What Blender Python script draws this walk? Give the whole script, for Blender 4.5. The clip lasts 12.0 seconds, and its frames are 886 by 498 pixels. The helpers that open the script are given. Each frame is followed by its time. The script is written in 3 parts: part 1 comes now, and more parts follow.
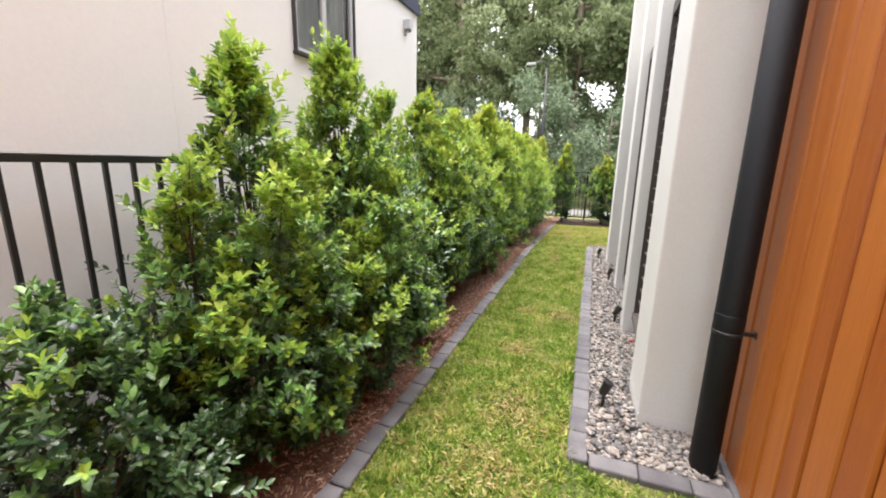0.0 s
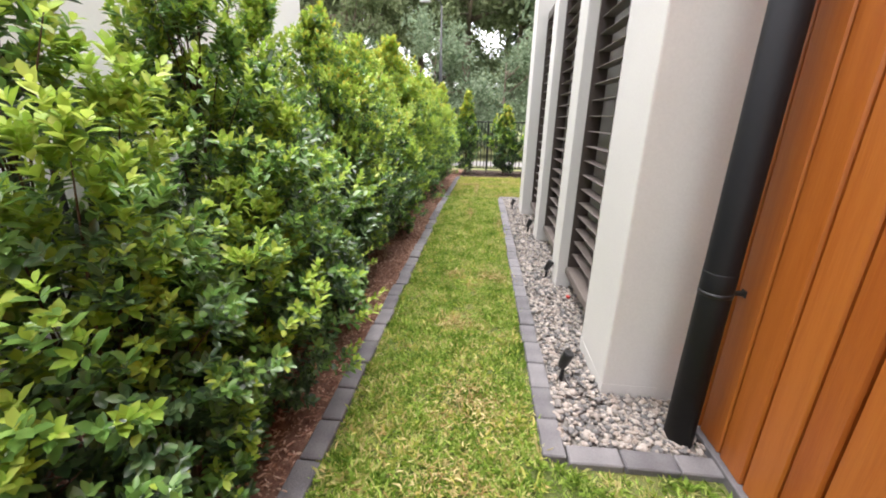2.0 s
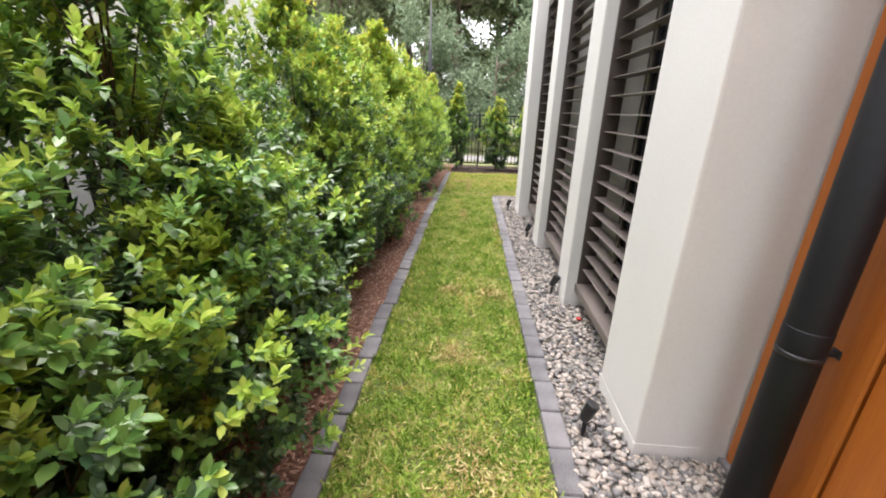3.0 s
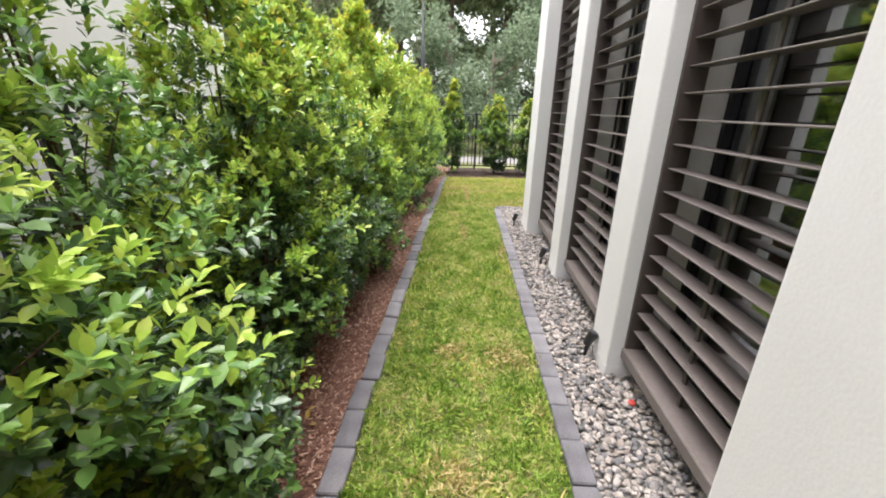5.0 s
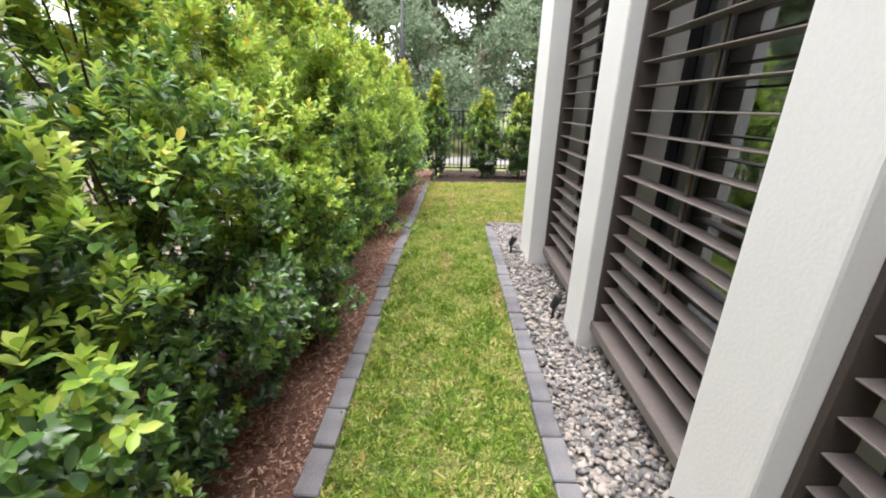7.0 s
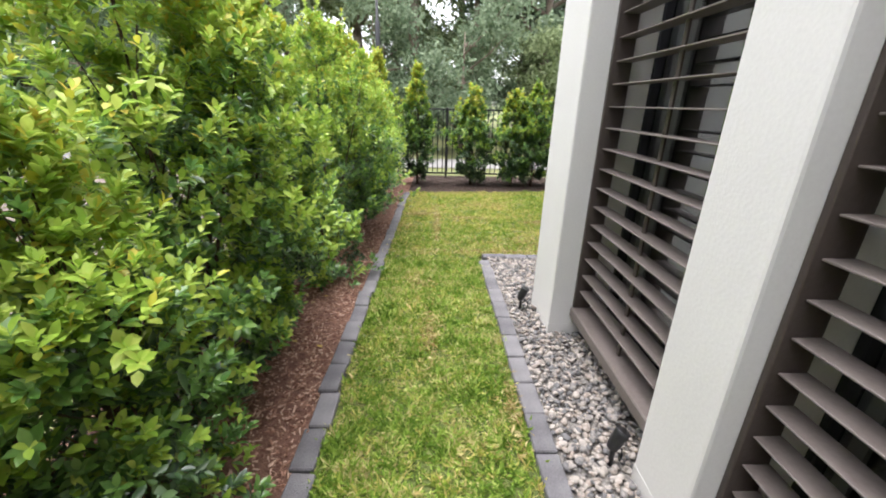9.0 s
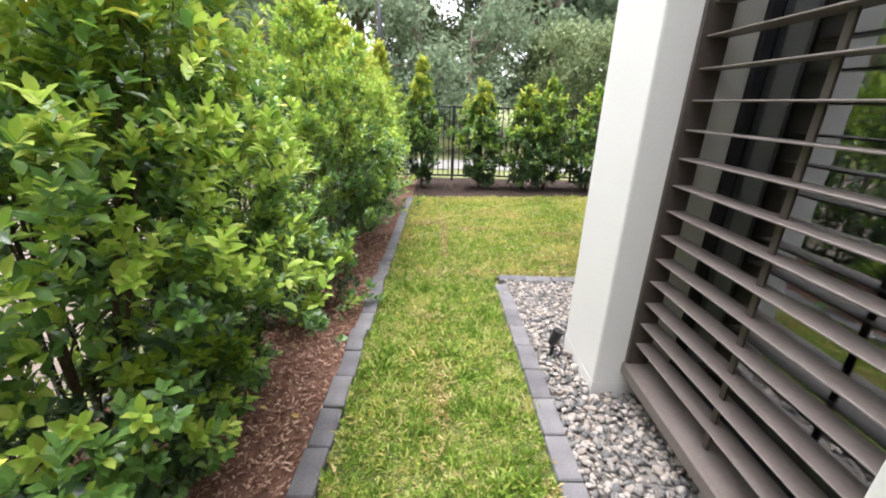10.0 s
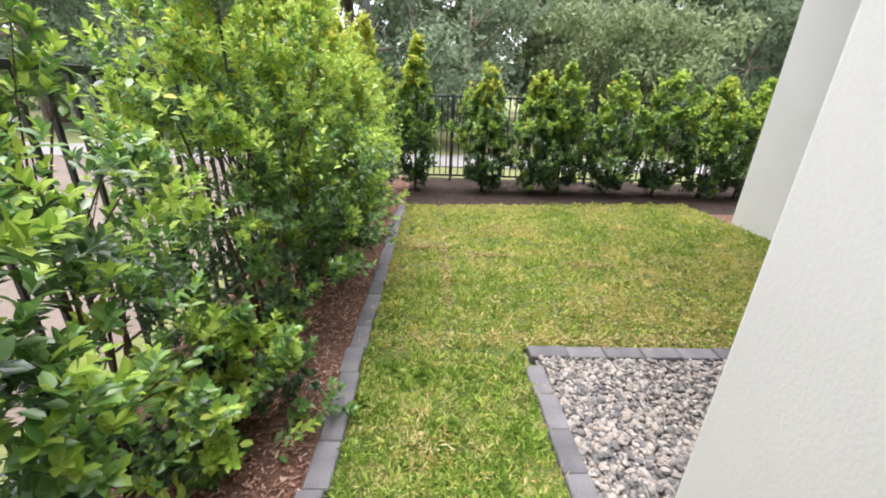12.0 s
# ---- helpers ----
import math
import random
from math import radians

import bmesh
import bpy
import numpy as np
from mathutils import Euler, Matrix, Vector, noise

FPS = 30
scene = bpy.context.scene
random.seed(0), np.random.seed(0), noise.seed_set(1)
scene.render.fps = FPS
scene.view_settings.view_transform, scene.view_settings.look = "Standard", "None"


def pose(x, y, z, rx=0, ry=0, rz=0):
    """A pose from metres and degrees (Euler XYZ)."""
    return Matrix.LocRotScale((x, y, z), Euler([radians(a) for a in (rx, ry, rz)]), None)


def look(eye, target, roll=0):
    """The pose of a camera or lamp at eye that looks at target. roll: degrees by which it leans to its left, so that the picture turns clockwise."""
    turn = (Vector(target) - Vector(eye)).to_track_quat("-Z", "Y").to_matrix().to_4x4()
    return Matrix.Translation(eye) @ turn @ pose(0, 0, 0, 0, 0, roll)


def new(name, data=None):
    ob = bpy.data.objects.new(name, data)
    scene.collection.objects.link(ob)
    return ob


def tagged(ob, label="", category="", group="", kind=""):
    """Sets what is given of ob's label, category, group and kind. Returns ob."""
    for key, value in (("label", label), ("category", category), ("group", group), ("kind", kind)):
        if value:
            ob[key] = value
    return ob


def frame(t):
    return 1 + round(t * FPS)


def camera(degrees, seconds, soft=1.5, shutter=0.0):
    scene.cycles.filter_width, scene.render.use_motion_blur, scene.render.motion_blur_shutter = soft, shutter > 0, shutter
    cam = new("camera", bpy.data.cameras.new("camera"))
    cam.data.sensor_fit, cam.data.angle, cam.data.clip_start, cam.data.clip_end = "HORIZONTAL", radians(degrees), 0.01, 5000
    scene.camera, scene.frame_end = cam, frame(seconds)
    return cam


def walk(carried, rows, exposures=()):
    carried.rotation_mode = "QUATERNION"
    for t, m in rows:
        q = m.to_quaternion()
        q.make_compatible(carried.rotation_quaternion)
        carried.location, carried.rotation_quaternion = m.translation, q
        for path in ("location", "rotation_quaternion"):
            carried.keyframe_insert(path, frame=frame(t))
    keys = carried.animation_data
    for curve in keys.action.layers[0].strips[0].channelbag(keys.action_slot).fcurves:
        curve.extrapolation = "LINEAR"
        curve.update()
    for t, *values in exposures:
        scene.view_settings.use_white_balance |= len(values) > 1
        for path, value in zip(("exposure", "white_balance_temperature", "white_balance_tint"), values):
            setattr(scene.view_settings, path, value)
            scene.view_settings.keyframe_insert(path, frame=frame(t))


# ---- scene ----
cam = camera(97.0, 12.0, 1.9)
PATH = [
    (0, (-0.064, -0.024, 1.524), (-0.751, 1.806, 1.099), 1.2),
    (0.5, (-0.176, 0.059, 1.487), (-0.646, 1.957, 1.068), 1.1),
    (1, (-0.259, 0.169, 1.463), (-0.553, 2.099, 1.029), 1.0),
    (1.5, (-0.331, 0.352, 1.438), (-0.558, 2.266, 0.902), 1.0),
    (2, (-0.391, 0.495, 1.437), (-0.571, 2.383, 0.802), 1.1),
    (2.5, (-0.430, 0.679, 1.440), (-0.581, 2.561, 0.778), 1.3),
    (3, (-0.480, 0.938, 1.470), (-0.600, 2.818, 0.800), 1.6),
    (3.5, (-0.507, 1.153, 1.460), (-0.603, 3.037, 0.793), 1.3),
    (5.5, (-0.575, 2.109, 1.504), (-0.665, 3.987, 0.821), 1.3),
    (6, (-0.563, 2.424, 1.485), (-0.622, 4.302, 0.799), 1.4),
    (6.5, (-0.524, 2.701, 1.485), (-0.573, 4.578, 0.797), 1.1),
    (7, (-0.521, 3.032, 1.477), (-0.556, 4.909, 0.787), 1.1),
    (9, (-0.536, 4.333, 1.469), (-0.488, 6.206, 0.770), 1.4),
    (9.5, (-0.576, 4.639, 1.457), (-0.532, 6.511, 0.755), 1.4),
    (10, (-0.581, 4.962, 1.443), (-0.549, 6.833, 0.737), 1.5),
    (10.5, (-0.612, 5.314, 1.436), (-0.577, 7.180, 0.720), 1.7),
    (11, (-0.630, 5.619, 1.438), (-0.581, 7.482, 0.711), 1.5),
    (11.5, (-0.642, 5.912, 1.457), (-0.570, 7.768, 0.714), 1.8),
    (12, (-0.647, 6.155, 1.451), (-0.578, 8.006, 0.695), 2.1),
]
walk(cam, [(t, look(eye, target, roll)) for t, eye, target, roll in PATH],
     [(0, 2.05, 6550, 16), (4, 2.05, 6450, 16), (7, 2.05, 6350, 15), (9, 1.96, 6300, 15), (10.3, 2.17, 6300, 15), (11.2, 1.97, 6300, 16), (12, 1.92, 6300, 16)])

# ---- world, sun ----
world = bpy.data.worlds.new("overcast_sky")
scene.world = world
world.use_nodes = True
wn, wl = world.node_tree.nodes, world.node_tree.links
sky = wn.new("ShaderNodeTexSky")
sky.sky_type = "NISHITA"
sky.sun_disc = False
sky.sun_elevation, sky.sun_rotation = radians(81), radians(-34)
sky.air_density, sky.dust_density, sky.ozone_density = 1.0, 2.5, 1.0
cloud = wn.new("ShaderNodeHueSaturation")
cloud.inputs["Saturation"].default_value = 0.22
wl.new(sky.outputs[0], cloud.inputs["Color"])
wl.new(cloud.outputs[0], wn["Background"].inputs[0])
wn["Background"].inputs[1].default_value = 0.15
sun = new("sun", bpy.data.lights.new("sun", "SUN"))
sun.data.energy, sun.data.angle, sun.data.color = 1.5, radians(70), (1.0, 0.98, 0.95)
sun.matrix_world = look((-1.8, 2.6, 20.0), (0, 0, 0))

# ---- materials ----


def material(name, colours, rough=0.8, scale=8.0, detail=30.0, bump=0.2, metal=0.0, island=0.0, spec=0.5, random_object=0.0,
             stretch=(1, 1, 1), translucent=0.0, coat=0.0):
    """Two scales of noise between colours, with bump; island or random_object vary pieces."""
    m = bpy.data.materials.new(name)
    m.use_nodes = True
    n, l = m.node_tree.nodes, m.node_tree.links
    b = n["Principled BSDF"]
    b.inputs["Roughness"].default_value, b.inputs["Metallic"].default_value = rough, metal
    b.inputs["Specular IOR Level"].default_value = spec
    b.inputs["Coat Weight"].default_value = coat
    co = n.new("ShaderNodeTexCoord")
    mp = n.new("ShaderNodeMapping")
    mp.inputs["Scale"].default_value = stretch
    l.new(co.outputs["Object"], mp.inputs[0])
    big, fine = n.new("ShaderNodeTexNoise"), n.new("ShaderNodeTexNoise")
    big.inputs["Scale"].default_value, fine.inputs["Scale"].default_value = scale, scale * detail / 4
    big.inputs["Detail"].default_value, fine.inputs["Detail"].default_value = 5, 4
    for t in (big, fine):
        l.new(mp.outputs[0], t.inputs[0])
    mix = n.new("ShaderNodeMath")
    mix.operation = "MULTIPLY_ADD"
    mix.inputs[1].default_value = 0.45
    l.new(fine.outputs[0], mix.inputs[0])
    half = n.new("ShaderNodeMath")
    half.operation = "MULTIPLY"
    half.inputs[1].default_value = 0.55
    l.new(big.outputs[0], half.inputs[0])
    l.new(half.outputs[0], mix.inputs[2])
    ramp = n.new("ShaderNodeValToRGB")
    el = ramp.color_ramp.elements
    while len(el) < len(colours):
        el.new(0.5)
    for k, c in enumerate(colours):
        el[k].position = 0.32 + 0.36 * k / max(1, len(colours) - 1)
        el[k].color = (*c, 1)
    fac = mix.outputs[0]
    if island or random_object:
        src = n.new("ShaderNodeNewGeometry").outputs["Random Per Island"] if island else n.new("ShaderNodeObjectInfo").outputs["Random"]
        amount = island or random_object
        a = n.new("ShaderNodeMath")
        a.operation = "SUBTRACT"
        l.new(src, a.inputs[0])
        a.inputs[1].default_value = 0.5
        c = n.new("ShaderNodeMath")
        c.operation = "MULTIPLY_ADD"
        l.new(a.outputs[0], c.inputs[0])
        c.inputs[1].default_value = amount
        l.new(fac, c.inputs[2])
        fac = c.outputs[0]
    l.new(fac, ramp.inputs[0])
    l.new(ramp.outputs[0], b.inputs["Base Color"])
    if bump:
        bp = n.new("ShaderNodeBump")
        bp.inputs["Strength"].default_value, bp.inputs["Distance"].default_value = bump, 0.02
        l.new(fine.outputs[0], bp.inputs["Height"])
        l.new(bp.outputs[0], b.inputs["Normal"])
    if translucent:
        tr, ms = n.new("ShaderNodeBsdfTranslucent"), n.new("ShaderNodeMixShader")
        l.new(ramp.outputs[0], tr.inputs[0])
        ms.inputs[0].default_value = translucent
        l.new(b.outputs[0], ms.inputs[1])
        l.new(tr.outputs[0], ms.inputs[2])
        l.new(ms.outputs[0], n["Material Output"].inputs[0])
    return m


M = {}
M["render_white"] = material("painted_render", [(0.635, 0.62, 0.59), (0.70, 0.685, 0.655)], 0.85, 2.0, 160, 0.06)
M["render_next"] = material("neighbour_render", [(0.79, 0.785, 0.775), (0.84, 0.835, 0.825)], 0.85, 1.2, 160, 0.05)
M["timber"] = material("oiled_cedar", [(0.31, 0.075, 0.010), (0.38, 0.105, 0.015), (0.44, 0.135, 0.023)], 0.36, 2.6, 60, 0.10,
                       random_object=0.32, stretch=(9, 9, 0.25))
M["timber_dark"] = material("cedar_groove", [(0.12, 0.03, 0.008), (0.18, 0.05, 0.012)], 0.6, 3, 30, 0.1)
M["pipe"] = material("downpipe_paint", [(0.006, 0.0064, 0.008), (0.009, 0.0098, 0.012)], 0.58, 3, 60, 0.05, spec=0.35)
M["black"] = material("black_powder_coat", [(0.012, 0.012, 0.013), (0.022, 0.022, 0.023)], 0.4, 9, 60, 0.05)
M["bronze"] = material("bronze_louvre_paint", [(0.052, 0.039, 0.033), (0.076, 0.059, 0.051)], 0.42, 5, 50, 0.08)
# Lighter bronze than the louvre frame, for slats and sills.
M["slat"] = material("light_bronze_slat", [(0.118, 0.098, 0.086), (0.168, 0.143, 0.128)], 0.45, 5, 50, 0.08)
M["paver"] = material("grey_paver", [(0.090, 0.086, 0.090), (0.142, 0.137, 0.141), (0.196, 0.188, 0.190)], 0.85, 9, 80, 0.35, random_object=0.22)
M["pebble"] = material("river_pebble", [(0.135, 0.132, 0.13), (0.215, 0.20, 0.185), (0.28, 0.255, 0.225), (0.28, 0.225, 0.185), (0.37, 0.335, 0.295)],
                       0.8, 14, 40, 0.15, island=0.65, spec=0.3)
M["pebble_part"] = material("river_pebble_single", [(0.135, 0.132, 0.13), (0.215, 0.20, 0.185), (0.28, 0.255, 0.225), (0.28, 0.225, 0.185), (0.37, 0.335, 0.295)],
                            0.8, 14, 40, 0.15, random_object=0.65, spec=0.3)
M["gravel_base"] = material("gravel_fines", [(0.16, 0.148, 0.132), (0.26, 0.24, 0.215)], 0.9, 40, 20, 0.6)
M["mulch"] = material("mulch_soil", [(0.13, 0.062, 0.041), (0.23, 0.120, 0.082), (0.33, 0.185, 0.130)], 0.95, 18, 40, 1.0)
M["chip"] = material("bark_chip", [(0.17, 0.080, 0.052), (0.33, 0.170, 0.112), (0.43, 0.25, 0.175), (0.56, 0.39, 0.29)], 0.9, 30, 20, 0.4, island=0.45)
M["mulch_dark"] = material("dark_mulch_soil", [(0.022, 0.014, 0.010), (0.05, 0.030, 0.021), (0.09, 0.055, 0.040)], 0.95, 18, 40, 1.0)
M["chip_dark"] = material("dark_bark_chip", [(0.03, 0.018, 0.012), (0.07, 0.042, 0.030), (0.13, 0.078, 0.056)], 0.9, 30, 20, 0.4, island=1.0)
M["lawn"] = material("lawn_soil", [(0.06, 0.085, 0.018), (0.10, 0.125, 0.028), (0.17, 0.16, 0.05)], 0.95, 3, 120, 0.8)
M["blade"] = material("grass_blade", [(0.115, 0.205, 0.022), (0.185, 0.30, 0.036), (0.27, 0.405, 0.058), (0.38, 0.475, 0.11), (0.55, 0.48, 0.21)], 0.6, 3.2, 8, 0.0,
                      island=0.42, translucent=0.3, spec=0.3)
M["blade_pale"] = material("grass_blade_yellowed", [(0.13, 0.235, 0.03), (0.26, 0.38, 0.05), (0.40, 0.47, 0.085), (0.58, 0.52, 0.15), (0.64, 0.49, 0.22)], 0.6, 1.3, 22, 0.0,
                           island=0.34, translucent=0.3, spec=0.3)
M["straw"] = material("dry_grass_blade", [(0.28, 0.20, 0.07), (0.45, 0.36, 0.15), (0.58, 0.49, 0.24)], 0.7, 6, 12, 0.0, island=0.7, translucent=0.2, spec=0.2)
M["leaf_old"] = material("leaf_mature", [(0.022, 0.055, 0.021), (0.060, 0.125, 0.044), (0.122, 0.205, 0.078)], 0.34, 6, 20, 0.0, island=0.42,
                         translucent=0.24, spec=0.8)
M["leaf_mid"] = material("leaf_green", [(0.085, 0.192, 0.040), (0.145, 0.282, 0.064), (0.215, 0.365, 0.090)], 0.33, 6, 20, 0.0, island=0.34,
                         translucent=0.34, spec=0.75)
M["leaf_new"] = material("leaf_new_growth", [(0.26, 0.42, 0.055), (0.37, 0.52, 0.08), (0.48, 0.57, 0.12)], 0.4, 6, 20, 0.0, island=0.34,
                         translucent=0.40, spec=0.4)
M["leaf_gold"] = material("leaf_golden_growth", [(0.42, 0.46, 0.04), (0.54, 0.52, 0.06), (0.58, 0.46, 0.08)], 0.4, 6, 20, 0.0, island=0.34,
                          translucent=0.35, spec=0.4)
M["bark"] = material("bush_bark", [(0.06, 0.035, 0.02), (0.13, 0.085, 0.055)], 0.9, 20, 30, 0.5)
M["tree_bark"] = material("tree_bark", [(0.10, 0.075, 0.055), (0.22, 0.17, 0.13), (0.32, 0.27, 0.22)], 0.9, 3, 30, 0.6)
M["gum_a"] = material("gum_leaf", [(0.17, 0.22, 0.105), (0.27, 0.33, 0.165), (0.37, 0.43, 0.24)], 0.8, 0.6, 10, 0.0, island=0.6, translucent=0.42, spec=0.15)
M["gum_b"] = material("gum_leaf_grey", [(0.15, 0.21, 0.125), (0.22, 0.29, 0.18), (0.30, 0.37, 0.24)], 0.8, 0.6, 10, 0.0, island=0.6, translucent=0.42, spec=0.15)
M["gum_c"] = material("gum_leaf_dark", [(0.16, 0.205, 0.10), (0.25, 0.30, 0.15), (0.34, 0.39, 0.22)], 0.8, 0.6, 10, 0.0, island=0.6, translucent=0.42, spec=0.15)
M["petal"] = material("blue_petal", [(0.16, 0.20, 0.72), (0.26, 0.30, 0.85), (0.40, 0.43, 0.90)], 0.6, 20, 20, 0.0, island=0.6, translucent=0.3)
M["concrete"] = material("pale_concrete", [(0.21, 0.20, 0.185), (0.28, 0.27, 0.255)], 0.9, 1.5, 120, 0.3)
M["sand"] = material("bare_pale_ground", [(0.125, 0.098, 0.076), (0.185, 0.148, 0.120)], 0.95, 1.2, 100, 0.4)
M["ground"] = material("park_ground", [(0.10, 0.11, 0.04), (0.16, 0.18, 0.06), (0.22, 0.19, 0.10)], 0.95, 0.4, 120, 0.6)
M["frame_grey"] = material("window_frame_dark", [(0.025, 0.025, 0.028), (0.04, 0.04, 0.043)], 0.35, 8, 40, 0.04)
M["frame_pale"] = material("window_frame_pale", [(0.45, 0.46, 0.48), (0.55, 0.56, 0.58)], 0.4, 8, 40, 0.04)
# Near-black for the stiles, rails and back sheets of the house windows.
M["inside"] = material("window_black", [(0.012, 0.013, 0.018), (0.02, 0.021, 0.027)], 0.8, 4, 60, 0.1)
# Pale streaky grey: the neighbour pane's sky reflection put into a colour.
M["pane_reflection"] = material("painted_pane_reflection", [(0.22, 0.23, 0.22), (0.42, 0.43, 0.42)], 0.9, 3, 20, 0.1, stretch=(1, 8, 0.4))
M["roof"] = material("dark_blue_metal", [(0.03, 0.032, 0.07), (0.045, 0.048, 0.09)], 0.45, 4, 40, 0.05)
M["red"] = material("red_plastic", [(0.36, 0.035, 0.025), (0.45, 0.05, 0.035)], 0.4, 20, 20, 0.05)
M["lens"] = material("lamp_lens", [(0.10, 0.10, 0.10), (0.14, 0.14, 0.135)], 0.15, 20, 20, 0.0)
M["dry_leaf"] = material("dry_leaf", [(0.45, 0.30, 0.06), (0.55, 0.42, 0.20)], 0.7, 20, 20, 0.1, island=0.5)


def glass_material(name, tint, ior):
    m = bpy.data.materials.new(name)
    m.use_nodes = True
    n, l = m.node_tree.nodes, m.node_tree.links
    b = n["Principled BSDF"]
    b.inputs["Base Color"].default_value = (*tint, 1)
    b.inputs["Roughness"].default_value = 0.02
    b.inputs["Transmission Weight"].default_value = 1.0
    b.inputs["IOR"].default_value = ior
    return m


M["glass"] = glass_material("window_glass", (0.75, 0.8, 0.8), 1.5)
M["glass_coated"] = glass_material("coated_window_glass", (0.6, 0.66, 0.68), 2.5)

# ---- building blocks ----


def mesh_of(name, verts, faces, mats, smooth=False, index=None):
    me = bpy.data.meshes.new(name)
    me.from_pydata([tuple(v) for v in verts], [], [tuple(f) for f in faces])
    for m in mats:
        me.materials.append(m)
    if index is not None:
        me.polygons.foreach_set("material_index", np.asarray(index, dtype=np.int32))
    if smooth:
        me.polygons.foreach_set("use_smooth", np.ones(len(me.polygons), dtype=bool))
    me.update()
    return me


def fast_mesh(name, verts, tris, mats, index=None, smooth=False):
    """A mesh from numpy arrays of corners and equal-sided faces."""
    me = bpy.data.meshes.new(name)
    verts, tris = np.asarray(verts, dtype=np.float32), np.asarray(tris, dtype=np.int32)
    k = tris.shape[1]
    me.vertices.add(len(verts))
    me.vertices.foreach_set("co", verts.ravel())
    me.loops.add(tris.size)
    me.loops.foreach_set("vertex_index", tris.ravel())
    me.polygons.add(len(tris))
    me.polygons.foreach_set("loop_start", np.arange(0, tris.size, k, dtype=np.int32))
    me.polygons.foreach_set("use_smooth", np.full(len(tris), smooth, dtype=bool))
    for m in mats:
        me.materials.append(m)
    if index is not None:
        me.polygons.foreach_set("material_index", np.asarray(index, dtype=np.int32))
    me.update(calc_edges=True)
    return me


def put(name, me, parent=None, at=None, label="", category="", group="", kind=""):
    ob = new(name, me)
    if parent is not None:
        ob.parent = parent
    if at is not None:
        ob.matrix_basis = at
    return tagged(ob, label, category, group, kind)


def box_bm(x0, x1, y0, y1, z0, z1, bevel=0.0, segs=1):
    bm = bmesh.new()
    bmesh.ops.create_cube(bm, size=1, matrix=Matrix.LocRotScale(((x0 + x1) / 2, (y0 + y1) / 2, (z0 + z1) / 2), None, (x1 - x0, y1 - y0, z1 - z0)))
    if bevel:
        bmesh.ops.bevel(bm, geom=bm.edges[:], offset=bevel, segments=segs, affect="EDGES", profile=0.6)
    return bm


def tube_bm(points, radii, sides=12):
    """A tube through the points, with its own radius at each."""
    bm = bmesh.new()
    rings = []
    for k, p in enumerate(points):
        a, b = Vector(points[max(k - 1, 0)]), Vector(points[min(k + 1, len(points) - 1)])
        q = (b - a).to_track_quat("Z", "Y")
        rings.append([bm.verts.new(Vector(p) + q @ Vector((math.cos(t) * radii[k], math.sin(t) * radii[k], 0)))
                      for t in (2 * math.pi * i / sides for i in range(sides))])
    for r, s in zip(rings, rings[1:]):
        for i in range(sides):
            bm.faces.new((r[i], r[(i + 1) % sides], s[(i + 1) % sides], s[i])).smooth = True
    bm.faces.new(rings[0][::-1])
    bm.faces.new(rings[-1])
    return bm


def join_bm(*bms):
    out = bmesh.new()
    for b in bms:
        me = bpy.data.meshes.new("tmp")
        b.to_mesh(me)
        out.from_mesh(me)
        bpy.data.meshes.remove(me)
        b.free()
    return out


def done(name, bm, mat):
    me = bpy.data.meshes.new(name)
    bm.to_mesh(me)
    bm.free()
    me.materials.append(mat)
    return me


def part(name, bm, mat, parent, label=""):
    return put(name, done(name, bm, mat), parent, None, label)


def empty(name, at=None, **tags):
    ob = new(name)
    ob.empty_display_size = 0.2
    if at is not None:
        ob.matrix_basis = at
    return tagged(ob, **tags)


def gz(y):
    """Height of the ground: level beside the house, falling a little towards the back fence."""
    return -0.035 * (min(max(y, 7.0), 14.5) - 7.0)


# ---- ground ----
def sheet(name, x0, x1, ys, lift, mat, xs=None, **tags):
    xs = xs or [x0, x1]
    verts = [(x, y, gz(y) + lift) for y in ys for x in xs]
    w = len(xs)
    faces = [(j * w + i, j * w + i + 1, (j + 1) * w + i + 1, (j + 1) * w + i) for j in range(len(ys) - 1) for i in range(w - 1)]
    return put(name, mesh_of(name, verts, faces, [mat]), **tags)


sheet("ground", -400, 400, [-400, 7, 14.5, 400], -0.03, M["ground"], label="open grassy ground reaching far into the woods", category="ground", kind="structure")
FAR_L, FAR_R = 11.78, 12.34  # far edge of the lawn, slightly askew to the fence
verts, faces = [], []
for x0, x1, ys in ((-1.02, 0.70, (-3, 1.88)), (-1.02, -0.06, (1.88, 7, 8.06)), (-1.02, -0.06, (8.06, 8.18))):
    for a, b in zip(ys, ys[1:]):
        n = len(verts)
        verts += [(x0, a, gz(a) - 0.002), (x1, a, gz(a) - 0.002), (x1, b, gz(b) - 0.002), (x0, b, gz(b) - 0.002)]
        faces.append((n, n + 1, n + 2, n + 3))
n = len(verts)
verts += [(-1.02, 8.18, gz(8.18) - 0.002), (3.50, 8.18, gz(8.18) - 0.002), (3.50, FAR_R, gz(FAR_R) - 0.002), (-1.02, FAR_L, gz(FAR_L) - 0.002)]
faces.append((n, n + 1, n + 2, n + 3))
put("lawn", mesh_of("lawn", verts, faces, [M["lawn"]]), label="clipped green lawn with yellowed patches and turf joints", category="lawn", kind="structure")
sheet("mulch_bed", -2.25, -1.04, [-3, 7, 12.12, 14.3], 0.0, M["mulch"], label="reddish brown bark mulch under the hedge", category="garden bed", kind="structure")
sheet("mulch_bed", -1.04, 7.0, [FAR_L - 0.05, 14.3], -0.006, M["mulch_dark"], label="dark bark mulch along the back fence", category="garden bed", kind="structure")
